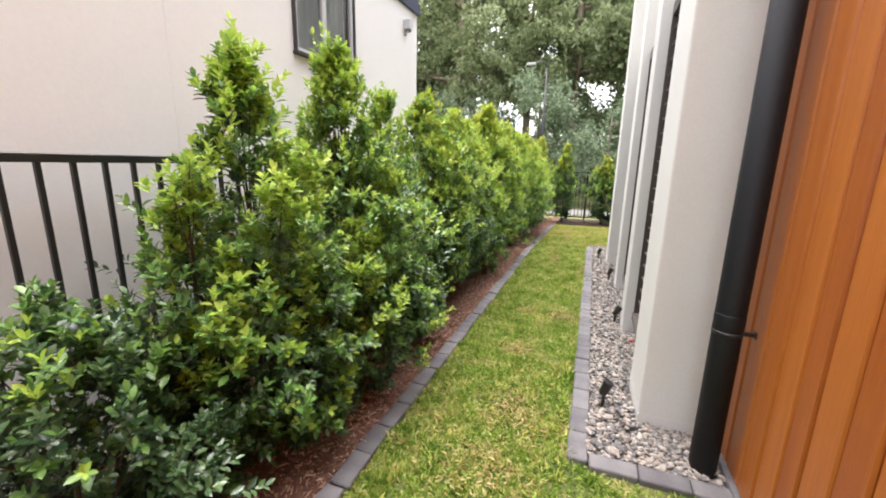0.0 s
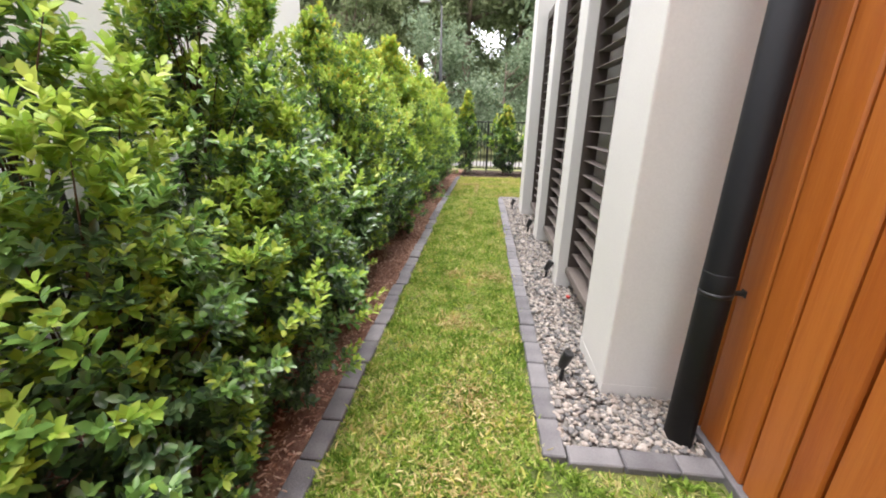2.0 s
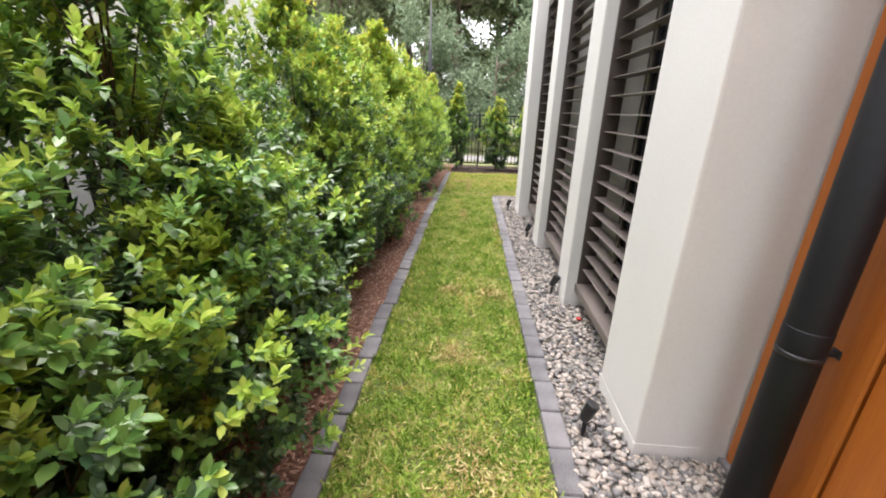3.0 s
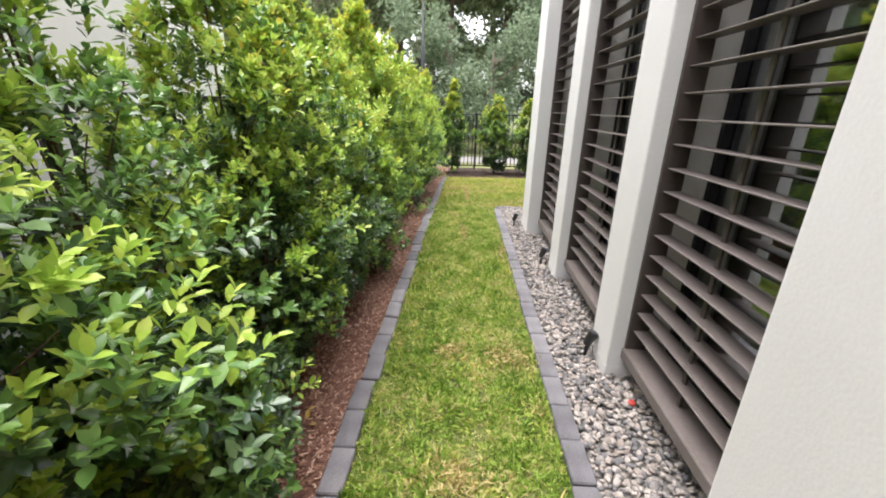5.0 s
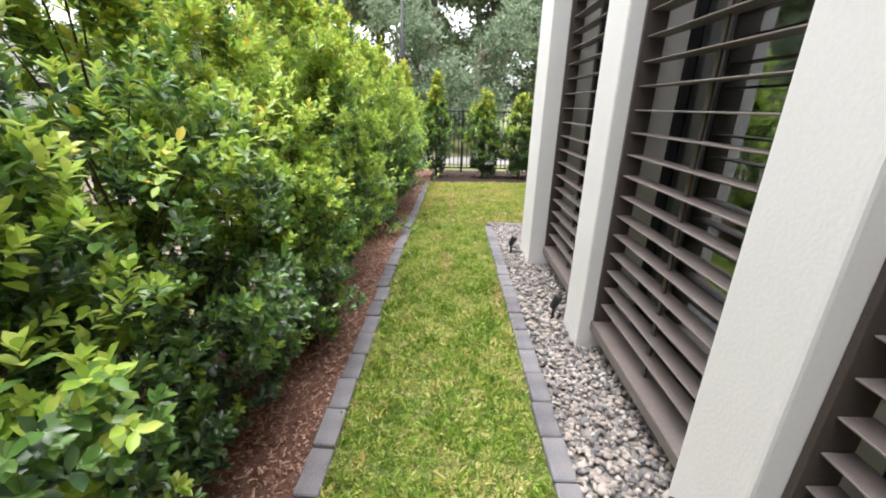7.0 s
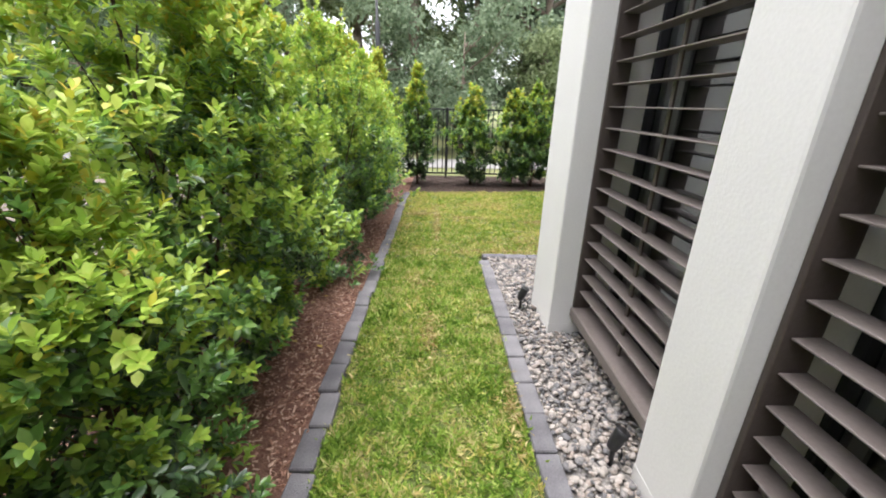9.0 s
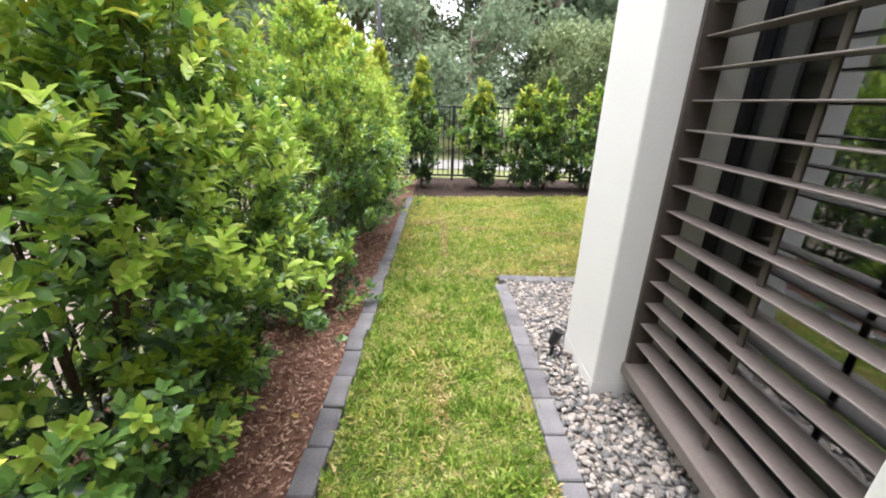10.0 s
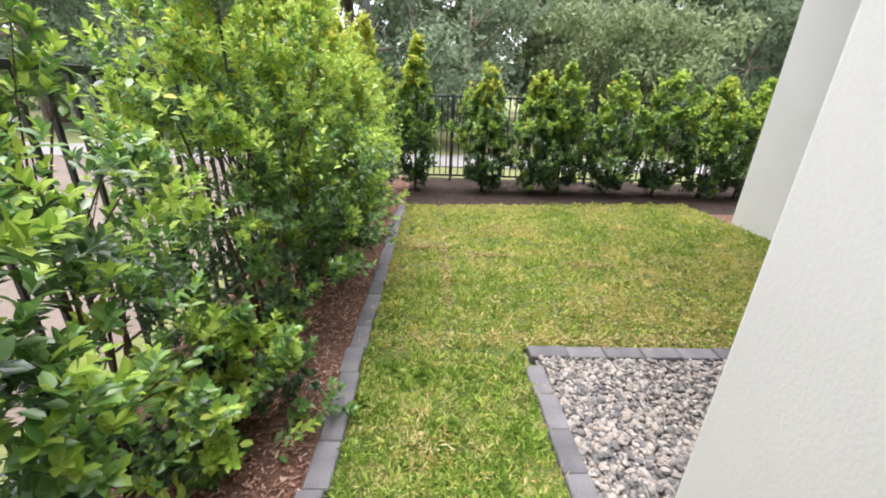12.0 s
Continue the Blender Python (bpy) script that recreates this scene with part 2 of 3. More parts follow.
sheet("mulch_bed", 3.50, 7.0, [11.1, FAR_L - 0.05], 0.0, M["mulch"], label="reddish mulch bed beside the house wall", category="garden bed", kind="structure")
gravel = sheet("gravel_bed", 0.0, 0.74, [1.93, 7.0, 7.10], 0.0, M["gravel_base"], label="bed of mixed grey and tan river pebbles", category="gravel", kind="structure")
sheet("gravel_bed", 0.0, 3.5, [7.10, 8.12], 0.0, M["gravel_base"], label="pebble bed wrapping the house corner", category="gravel", kind="structure")
sheet("footpath", -12, 30, [15.6, 17.4], 0.0, M["concrete"], label="pale concrete footpath behind the back fence", category="footpath", kind="structure")
sheet("pavement", -9.5, -2.5, [5.6, 7.0, 14.5, 15.6], -0.012, M["sand"], label="pale sandy bare ground beyond the side fence", category="ground", kind="structure")

# ---- house: pillars, walls, louvres ----
PILLARS = ((2.368, 2.859), (3.824, 4.115), (5.234, 5.537), (6.638, 7.102))
FRONTS = (0.314, 0.314, 0.314, 0.251)
for (y0, y1), px in zip(PILLARS, FRONTS):
    p = put("pillar", done("pillar", box_bm(px, 0.95, y0, y1, -0.1, 4.8, 0.012, 2), M["render_white"]),
            label="off-white rendered pillar standing in the pebble bed", category="pillar", group="pillars along the house")
    part("plinth", box_bm(px - 0.001, 0.60, y0 - 0.001, y1 + 0.001, -0.1, 0.08, 0.0008), M["render_white"], p)
put("wall_house", done("wall_house", box_bm(0.742, 1.15, 2.372, 7.098, 2.6, 4.79), M["render_white"]), label="off-white rendered house wall above the louvres", category="wall", kind="structure")
put("wall_back", done("wall_back", box_bm(0.952, 3.53, 6.85, 7.10, -0.1, 4.8), M["render_white"]), label="off-white rendered rear wall of the house", category="wall", kind="structure")
put("wall_return", done("wall_return", box_bm(3.53, 6.5, 7.10, 11.24, -0.4, 4.8, 0.01), M["render_white"]), label="off-white rendered wing of the house by the lawn", category="wall", kind="structure")
put("wall_timber_back", done("wall_timber_back", box_bm(0.732, 1.0, -3.0, 2.366, -0.1, 4.8), M["timber_dark"]), label="dark backing behind the cedar boards", category="wall", kind="structure")
put("roof", done("roof", box_bm(0.76, 6.6, -3.0, 11.34, 4.8, 4.95), M["roof"]), label="dark metal house roof", category="roof", kind="structure")
put("trim", done("trim", box_bm(0.682, 0.732, -3.0, 2.364, -0.06, 0.045, 0.004), M["paver"]), label="pale concrete edge under the cedar boards", category="trim", kind="structure")

GROUND_SLAT, PITCH = 0.339, 0.113


def louvre_bay(x, y0, y1):
    bay = empty("louvre_screen", pose(x, y0, 0), label="dark bronze horizontal louvre screen between white pillars", category="louvre screen", group="louvre screens")
    w = y1 - y0
    part("sill", box_bm(0.438, 0.655, 0, w, 0.148, 0.215, 0.006), M["slat"], bay)
    part("jamb", box_bm(0.45, 0.562, 0.0, 0.022, 0.2155, 2.7, 0.003), M["bronze"], bay)
    part("jamb", box_bm(0.45, 0.562, w - 0.022, w, 0.2155, 2.7, 0.003), M["bronze"], bay)
    part("head", box_bm(0.45, 0.56, 0, w, 2.7, 2.8, 0.004), M["bronze"], bay)
    slat = done("slat", box_bm(-0.044, 0.044, 0.024, w - 0.024, -0.0035, 0.0035, 0.002), M["slat"])
    for k in range(21):
        put("slat", slat, bay, pose(0.516, 0, GROUND_SLAT + PITCH * k, 0, 0.6 * math.sin(k * 2.3), 0))
    part("rod", box_bm(0.518, 0.530, w * 0.51 - 0.013, w * 0.51 + 0.013, 0.2, 2.7, 0.002), M["bronze"], bay)


for (a, b), (c, d) in zip(PILLARS, PILLARS[1:]):
    louvre_bay(-0.055, b, c)
    win = empty("window_1" if b < 3 else "window_2" if b < 5 else "window_3", pose(0, b, 0), label="tall dark reflective window behind the louvres", category="window", kind="structure")
    w = c - b
    for lo, hi in ((0.0, 0.028), (w - 0.028, w)):
        part("stile", box_bm(0.630, 0.69, lo, hi, 0.16, 2.6, 0.003), M["inside"], win, "black window stile")
    part("bottom_rail", box_bm(0.630, 0.69, 0.028, w - 0.028, 0.16, 0.215, 0.003), M["inside"], win, "black window rail")
    part("window_sill", box_bm(0.60, 0.85, 0.0, w, -0.05, 0.158, 0.004), M["slat"], win)
    part("pane", box_bm(0.674, 0.680, 0.028, w - 0.028, 0.215, 2.6), M["glass_coated"], win)
    # Plain dark sheet that closes the window behind the glass.
    part("blind", box_bm(0.83, 0.84, 0.0, w, 0.16, 2.6), M["inside"], win, "dark sheet behind the pane")

# ---- cedar boards ----
clad = empty("wall_timber", pose(-0.0145, 0, 0), label="orange oiled cedar cladding of vertical boards", category="wall", kind="structure")
BOARDS = (0.069, 0.160, 0.164, 0.160, 0.154, 0.130)
edge, k = 2.362, 0
while edge > -3.0:
    wdt = BOARDS[k] if k < len(BOARDS) else (0.158, 0.148, 0.132)[k % 3]
    lo = edge - wdt
    bm = bmesh.new()
    prof = [(0.732, edge - 0.006), (0.7225, edge - 0.012), (0.7225 - 0.003 * (k % 2), lo + 0.012), (0.730, lo + 0.006)]
    cols = []
    for z in (0.05, 4.78):
        cols.append([bm.verts.new((x, y, z)) for x, y in prof + [(0.744, lo + 0.006), (0.744, edge - 0.006)]])
    for i in range(6):
        bm.faces.new((cols[0][i], cols[0][(i + 1) % 6], cols[1][(i + 1) % 6], cols[1][i]))
    bm.faces.new(cols[0])
    bm.faces.new(cols[1][::-1])
    bmesh.ops.recalc_face_normals(bm, faces=bm.faces[:])
    part("board", bm, M["timber"], clad)
    edge, k = lo, k + 1

# ---- downpipe ----
dp = empty("downpipe", pose(0.597, 2.090, 0), label="round charcoal downpipe in the corner beside cedar boards", category="downpipe")
part("pipe", tube_bm([(0, 0, -0.05), (0, 0, 0.78), (0, 0, 4.8)], [0.0625, 0.0625, 0.0625], 32), M["pipe"], dp)
part("collar", tube_bm([(0, 0, 0.785), (0, 0, 0.79), (0, 0, 0.86), (0, 0, 0.865)], [0.0627, 0.0637, 0.0637, 0.0627], 32), M["pipe"], dp)
part("bracket", join_bm(tube_bm([(0, 0, 0.762), (0, 0, 0.782)], [0.0647, 0.0647], 32), box_bm(0.055, 0.118, -0.010, 0.010, 0.762, 0.780, 0.002),
                        box_bm(0.108, 0.120, -0.018, 0.018, 0.755, 0.788, 0.003)), M["black"], dp)

# ---- garden spotlights ----
def spotlight(x, y, turn, tilt, lean=0.0):
    s = empty("garden_spotlight", pose(x, y, 0.015, lean, 0, turn), label="small black spotlight on a stake in the pebbles", category="garden light", group="garden spotlights")
    part("stake", tube_bm([(0, 0, -0.05), (0, 0, 0.06), (0, 0, 0.075)], [0.011, 0.012, 0.007], 10), M["black"], s)
    up = Vector((math.sin(radians(tilt)), 0, math.cos(radians(tilt))))
    base = Vector((-0.012, 0, 0.075))
    pts = [base + up * d for d in (0, 0.010, 0.034, 0.088, 0.104, 0.106)]
    part("head", tube_bm(pts, [0.013, 0.024, 0.028, 0.031, 0.033, 0.030], 16), M["black"], s)
    part("lens", tube_bm([base + up * 0.098, base + up * 0.1045], [0.029, 0.029], 16), M["lens"], s, "pale glass lens")
    part("cable", tube_bm([(0.012, 0.0, 0.05), (0.035, 0.012, 0.062), (0.058, 0.016, 0.045), (0.062, 0.012, 0.015), (0.045, -0.004, -0.004)], [0.004] * 5, 6), M["black"], s)


spotlight(0.125, 2.475, 0, 20)
spotlight(0.258, 4.03, 15, 28, 4)
spotlight(0.250, 5.60, 10, 24)
spotlight(0.128, 6.96, 0, 22)
valve = empty("sprinkler_cap", pose(0.372, 3.57, 0.02, 8, 5, 0), label="small red plastic sprinkler cap among pebbles", category="sprinkler")
part("stem", tube_bm([(0, 0, -0.03), (0, 0, 0.012)], [0.012, 0.012], 12), M["black"], valve)
part("cap", tube_bm([(0, 0, 0.010), (0, 0, 0.013), (0, 0, 0.022), (0, 0, 0.026)], [0.016, 0.019, 0.019, 0.014], 14), M["red"], valve)

# ---- fences ----
def fence(x0, y0, x1, y1, top, name, label):
    run = Vector((x1 - x0, y1 - y0, 0))
    n = int(run.length / 0.117)
    f = empty(name, None, label=label, category="fence")
    turn = math.degrees(math.atan2(run.y, run.x))
    pick = done("picket", box_bm(-0.010, 0.010, -0.010, 0.010, 0.08, top - 0.055, 0.002), M["black"])
    for k in range(n):
        q = Vector((x0, y0, 0)) + run * ((k + 0.5) / n)
        put("picket", pick, f, pose(q.x, q.y, gz(q.y), 0, 0, turn))
    post = done("post", join_bm(box_bm(-0.025, 0.025, -0.025, 0.025, -0.1, top - 0.01, 0.003), box_bm(-0.028, 0.028, -0.028, 0.028, top - 0.01, top, 0.003)), M["black"])
    m = max(1, round(run.length / 2.73))
    for k in range(m):
        a, b = Vector((x0, y0, 0)) + run * (k / m), Vector((x0, y0, 0)) + run * ((k + 1) / m)
        put("post", post, f, pose(a.x, a.y, gz(a.y), 0, 0, turn))
        for z in (0.10, top - 0.04):
            pa, pb = Vector((a.x, a.y, gz(a.y) + z)), Vector((b.x, b.y, gz(b.y) + z))
            ln = (pb - pa).length
            rail = put("rail", done("rail", box_bm(0.026, ln - 0.026, -0.018, 0.018, -0.018, 0.018, 0.003), M["black"]), f)
            rail.matrix_basis = Matrix.Translation(pa) @ (pb - pa).to_track_quat("X", "Z").to_matrix().to_4x4()
    put("post", post, f, pose(x1, y1, gz(y1), 0, 0, turn))


fence(-2.12, -2.93, -2.12, 13.96, 1.555, "side_fence", "black metal picket fence behind the hedge")
fence(-3.0, 14.0, 7.92, 14.0, 1.615, "back_fence", "black metal picket fence at the back of the lawn")

# ---- neighbouring house ----
NX, NY = -2.3, 4.84
nb = empty("neighbour_house", None, label="white rendered house close beyond the side fence", category="house")
wy0, wy1, wz0, TOP = 2.60, 3.42, 2.345, 3.30
bm = bmesh.new()
ring = []
for x in (NX - 5, NX):
    ring.append([bm.verts.new((x, y, z)) for y, z in ((-9, -0.1), (NY, -0.1), (NY, TOP), (-9, TOP), (wy0, wz0), (wy1, wz0), (wy1, TOP - 0.06), (wy0, TOP - 0.06))])
for i in range(4):
    j = (i + 1) % 4
    bm.faces.new((ring[1][i], ring[1][j], ring[1][4 + j], ring[1][4 + i]))
    bm.faces.new((ring[0][j], ring[0][i], ring[0][4 + i], ring[0][4 + j]))
    bm.faces.new((ring[0][i], ring[0][j], ring[1][j], ring[1][i]))
    bm.faces.new((ring[1][4 + i], ring[1][4 + j], ring[0][4 + j], ring[0][4 + i]))
bmesh.ops.recalc_face_normals(bm, faces=bm.faces[:])
part("wall", bm, M["render_next"], nb)
part("roof", join_bm(box_bm(NX - 5.1, NX + 0.04, -9.1, NY + 0.02, TOP, TOP + 0.12), box_bm(NX - 5.1, NX + 0.02, -9.1, NY, TOP + 0.12, TOP + 0.17)), M["roof"], nb)
part("joint", box_bm(NX, NX + 0.003, 1.605, 1.615, 0, TOP - 0.01), M["render_next"], nb)
w_top = TOP - 0.06
nwin = put("window", done("window", join_bm(box_bm(NX - 0.06, NX + 0.030, wy0, wy0 + 0.018, wz0, w_top, 0.003), box_bm(NX - 0.06, NX + 0.030, wy1 - 0.022, wy1, wz0, w_top, 0.003),
           box_bm(NX - 0.06, NX + 0.045, wy0 - 0.01, wy1 + 0.01, wz0 - 0.022, wz0 + 0.004, 0.004), box_bm(NX - 0.06, NX + 0.030, wy0, wy1, w_top - 0.02, w_top, 0.003)), M["frame_grey"]), nb)
for lo, hi in ((wy0 + 0.018, wy0 + 0.046), (2.955, 3.005), (wy1 - 0.050, wy1 - 0.022)):
    part("sash", box_bm(NX - 0.03, NX + 0.014, lo, hi, wz0 + 0.034, w_top - 0.02, 0.003), M["frame_pale"], nwin, "pale sash bar")
part("sash", box_bm(NX - 0.03, NX + 0.018, wy0 + 0.018, wy1 - 0.022, wz0 + 0.004, wz0 + 0.034, 0.003), M["frame_pale"], nwin, "pale sash bar")
part("pane", box_bm(NX - 0.016, NX - 0.010, wy0 + 0.019, wy1 - 0.023, wz0 + 0.03, w_top - 0.02), M["glass"], nwin)
# Added sheet whose pale colour stands in for the reflection on the glass.
part("blind", box_bm(NX - 0.12, NX - 0.11, wy0, wy1, wz0, TOP - 0.06), M["pane_reflection"], nwin, "pale grey sheet behind the pane, coloured like its reflection")
wlamp = empty("wall_light", Matrix.LocRotScale((NX, 4.50, 3.06), None, (0.72, 0.72, 0.72)), label="small square grey wall light on the white wall", category="wall light")
part("backplate", box_bm(0, 0.02, -0.05, 0.05, -0.10, 0.12, 0.004), M["frame_pale"], wlamp)
part("body", box_bm(0.02, 0.12, -0.05, 0.05, -0.02, 0.12, 0.006), M["frame_pale"], wlamp)
part("diffuser", box_bm(0.035, 0.11, -0.035, 0.035, -0.06, -0.02, 0.006), M["lens"], wlamp)

# ---- street lamp ----
sl = empty("street_lamp", pose(-1.99, 15.2, gz(15.2)), label="slim dark street lamp with a curved arm", category="street lamp")
part("pole", tube_bm([(0, 0, -0.1), (0, 0, 3.55), (0, 0, 3.57), (0, 0, 5.2)], [0.06, 0.06, 0.036, 0.032], 12), M["black"], sl)
part("arm", tube_bm([(0, 0, 5.15), (-0.05, 0, 5.32), (-0.2, 0, 5.40), (-0.42, 0, 5.36)], [0.024, 0.022, 0.02, 0.018], 8), M["black"], sl)
part("head", box_bm(-0.72, -0.38, -0.08, 0.08, 5.30, 5.38, 0.02, 2), M["frame_pale"], sl, "pale flat lamp head")

# ---- leaves ----
LEAF = np.array([(0, 0, 0), (-0.37, 0.36, 0.07), (0.37, 0.36, 0.07), (0, 0.52, -0.015), (-0.37, 0.70, 0.055), (0.37, 0.70, 0.055), (0, 1.0, -0.08)])
LEAF_T = np.array([(0, 2, 3), (0, 3, 1), (2, 5, 3), (3, 4, 1), (5, 6, 3), (3, 6, 4)])
SLIM = np.array([(0, 0, 0), (-0.30, 0.5, 0.06), (0.30, 0.5, 0.06), (0, 1.0, -0.08)])
SLIM_T = np.array([(0, 2, 1), (2, 3, 1)])


def scatter(shape, tris, places, ahead, up, length, width):
    """Copies of a small shape at places; ahead is its y, up roughly its z."""
    ahead = ahead / np.linalg.norm(ahead, axis=1, keepdims=True)
    side = np.cross(ahead, up)
    side /= np.linalg.norm(side, axis=1, keepdims=True) + 1e-9
    nrm = np.cross(side, ahead)
    v = places[:, None, :] + shape[None, :, 0, None] * (width[:, None, None] * side[:, None, :]) + shape[None, :, 1, None] * (length[:, None, None] * ahead[:, None, :]) \
        + shape[None, :, 2, None] * (length[:, None, None] * nrm[:, None, :])
    f = tris[None] + (np.arange(len(places)) * len(shape))[:, None, None]
    return v.reshape(-1, 3), f.reshape(-1, 3)


def bush_parts(rng, h, r, shoots, per, size, lean=0.0, gold=0.0, fine=True, bare=0.1, flat=1.0, dull=0.0, spire=0.0, twigs=34, foot=0.0):
    """Foliage and stems of one upright clipped bush: leafy shoots on an uneven, gappy column."""
    lobes = [(rng.uniform(0, 6.283), rng.uniform(0.15, 0.75), rng.uniform(0.15, 0.42)) for _ in range(6)]
    pts, dirs, tipness, reach = [], [], [], []
    tops = [(0.0, 0.0, 1.0)] + [(rng.uniform(-0.75, 0.75) * r, rng.uniform(-0.75, 0.75) * r, rng.uniform(0.60, 0.90)) for _ in range(3)]
    while len(pts) < shoots:
        tx, ty, th = tops[0] if rng.random() < 0.6 else tops[rng.integers(1, 4)]
        u = rng.random() ** 0.85
        z = bare * h * 0.5 + u * (th * h - bare * h * 0.5)
        q = z / (th * h)
        prof = np.interp(q, [0, 0.05, 0.11, 0.19, 0.33, 0.58, 0.78, 0.92, 1.0], [0.08, 0.18, 0.42, 0.76, 1.0, 0.94, 0.60, 0.30, 0.05])
        prof = max(prof, foot if q < 0.4 else 0.0)
        prof *= 1.0 - spire * max(0.0, q - 0.45)
        a = rng.uniform(0, 6.283)
        bulge = sum(w * math.exp(-((math.remainder(a - la, 6.283) / 0.55) ** 2) - ((q - lq) / 0.13) ** 2) for la, lq, w in lobes)
        noisy = 0.86 + 0.34 * noise.noise((math.cos(a) * 1.7 + h * 9, math.sin(a) * 1.7 + r * 31, z * 2.6))
        rad = r * prof * (noisy + bulge * 0.75)
        f = 1.0 - abs(rng.normal(0, 0.15)) if rng.random() < 0.78 else rng.uniform(0.2, 0.9)
        f = max(f, 0.1)
        spray = rng.random() < 0.06
        if spray:
            f = rng.uniform(1.0, 1.25)
        centre = ((tx * q + math.cos(a) * rad * f), (ty * q + math.sin(a) * rad * f) * flat, z)
        way = (math.cos(a) * 0.8 + rng.normal(0, 0.2), math.sin(a) * 0.8 + rng.normal(0, 0.2), 0.75 + 1.3 * q ** 3 + rng.normal(0, 0.25))
        tip = (1.25 * q + 0.40 * f - 0.84 - dull) + rng.normal(0, 0.28)
        for _ in range(3 if spray else 6):
            reach.append(rng.uniform(0.10, 0.20) if spray else rng.uniform(0.035, 0.085))
            pts.append((centre[0] + rng.normal(0, 0.030), centre[1] + rng.normal(0, 0.030), max(0.04, centre[2] + rng.normal(0, 0.036))))
            dirs.append((way[0] + rng.normal(0, 0.28), way[1] + rng.normal(0, 0.28), way[2] + rng.normal(0, 0.2)))
            tipness.append(tip + rng.normal(0, 0.14))
    pts, dirs, tipness, reach = pts[:shoots], dirs[:shoots], tipness[:shoots], reach[:shoots]
    pts, dirs, tipness = np.array(pts), np.array(dirs), np.array(tipness)
    dirs /= np.linalg.norm(dirs, axis=1, keepdims=True)
    lens = np.array(reach)
    k = np.tile(np.arange(per), shoots)
    s = np.repeat(np.arange(shoots), per)
    along = (k / (per - 1)) ** 0.6
    ang = k * 2.4 + np.repeat(rng.uniform(0, 6.28, shoots), per)
    ax = dirs[s]
    ref = np.cross(ax, np.array([0.3, 0.5, 0.81]))
    ref /= np.linalg.norm(ref, axis=1, keepdims=True)
    ref2 = np.cross(ax, ref)
    out = ref * np.cos(ang)[:, None] + ref2 * np.sin(ang)[:, None]
    splay = 1.05 - 0.45 * along
    ahead = out * splay[:, None] + ax * (0.40 + 0.55 * along)[:, None] + rng.normal(0, 0.15, (len(s), 3))
    place = pts[s] + ax * (lens[s] * along)[:, None]
    length = size * rng.uniform(0.7, 1.2, len(s)) * (1.0 - 0.30 * along)
    shape, tris = (LEAF, LEAF_T) if fine else (SLIM * np.array([1.55, 1, 1]), SLIM_T)
    v, f = scatter(shape, tris, place, ahead, ax + np.array([0, 0, 0.9]), length, length * rng.uniform(0.75, 1.0, len(s)) * (0.66 if fine else 1.0))
    young = tipness[s] + along * 0.42 - 0.06 + rng.normal(0, 0.06, len(s))
    idx = np.where(young > 0.60, 2, np.where(young > 0.12, 1, 0))
    high = pts[s][:, 2] / h
    idx = np.where((idx == 2) & (rng.random(len(s)) < gold * np.clip(high * 2.4 - 1.3, 0, 1)), 3, idx)
    mats = [M["leaf_old"], M["leaf_mid"], M["leaf_new"], M["leaf_gold"]]
    crown = fast_mesh("crown", v, f, mats, np.repeat(idx, len(tris)), smooth=fine)
    stems = []
    for tx, ty, th in tops:
        stems.append(tube_bm([(rng.uniform(-0.03, 0.03), rng.uniform(-0.03, 0.03), -0.03), (tx * 0.3, ty * 0.3, th * h * 0.35), (tx * 0.7, ty * 0.7, th * h * 0.7), (tx, ty, th * h * 0.97)],
                             [0.013, 0.009, 0.005, 0.0015], 6))
    for j in rng.choice(shoots, min(twigs, shoots), replace=False):
        p, z0 = pts[j], pts[j][2] * 0.72
        stems.append(tube_bm([(p[0] * 0.12, p[1] * 0.12, z0), (p[0] * 0.6, p[1] * 0.6, z0 + (p[2] - z0) * 0.55), tuple(p + dirs[j] * lens[j])], [0.004, 0.003, 0.0015], 4))
    return crown, done("stem", join_bm(*stems), M["bark"])


def bush(x, y, h, r, seed, label, group, shoots=760, per=10, size=0.050, **kw):
    crown, stems = bush_parts(np.random.default_rng(seed), h, r, shoots, per, size, **kw)
    b = empty("hedge_bush", pose(x, y, gz(y), 0, 0, 0), label=label, category="bush", group=group)
    put("crown", crown, b)
    put("stem", stems, b)
    return b


SIDE = "hedge along the side fence"
GREEN = "glossy dark green hedge bush with bright new shoots"
TALL = "tall upright hedge bush with yellow-green tip growth"
LOW = "low leafy hedge bush with bright green shoots"
OPEN = "thin open hedge bush with bare reddish twigs"
GOLD = "tall hedge bush with a golden yellow tip"
bush(-1.66, -0.25, 1.15, 0.40, 1, LOW, SIDE, shoots=750, dull=0.85)
bush(-1.56, 0.58, 1.02, 0.45, 2, LOW, SIDE, shoots=1210, dull=0.80)
bush(-1.62, 1.42, 1.98, 0.48, 3, GREEN, SIDE, shoots=1580, dull=0.10, spire=0.95, size=0.055)
bush(-1.58, 1.08, 1.46, 0.29, 21, GREEN, SIDE, shoots=560, dull=0.12, spire=0.5, size=0.055)
bush(-1.64, 2.20, 2.16, 0.51, 4, TALL, SIDE, shoots=2700, dull=0.06, spire=0.65, size=0.052)
bush(-1.40, 2.02, 1.12, 0.33, 23, GREEN, SIDE, shoots=860, dull=0.04, size=0.053)
bush(-1.42, 1.52, 1.05, 0.30, 24, GREEN, SIDE, shoots=640, dull=0.06, size=0.053)
bush(-1.66, 2.84, 1.98, 0.42, 5, GREEN, SIDE, shoots=1580, dull=0.04, spire=0.5, size=0.048)
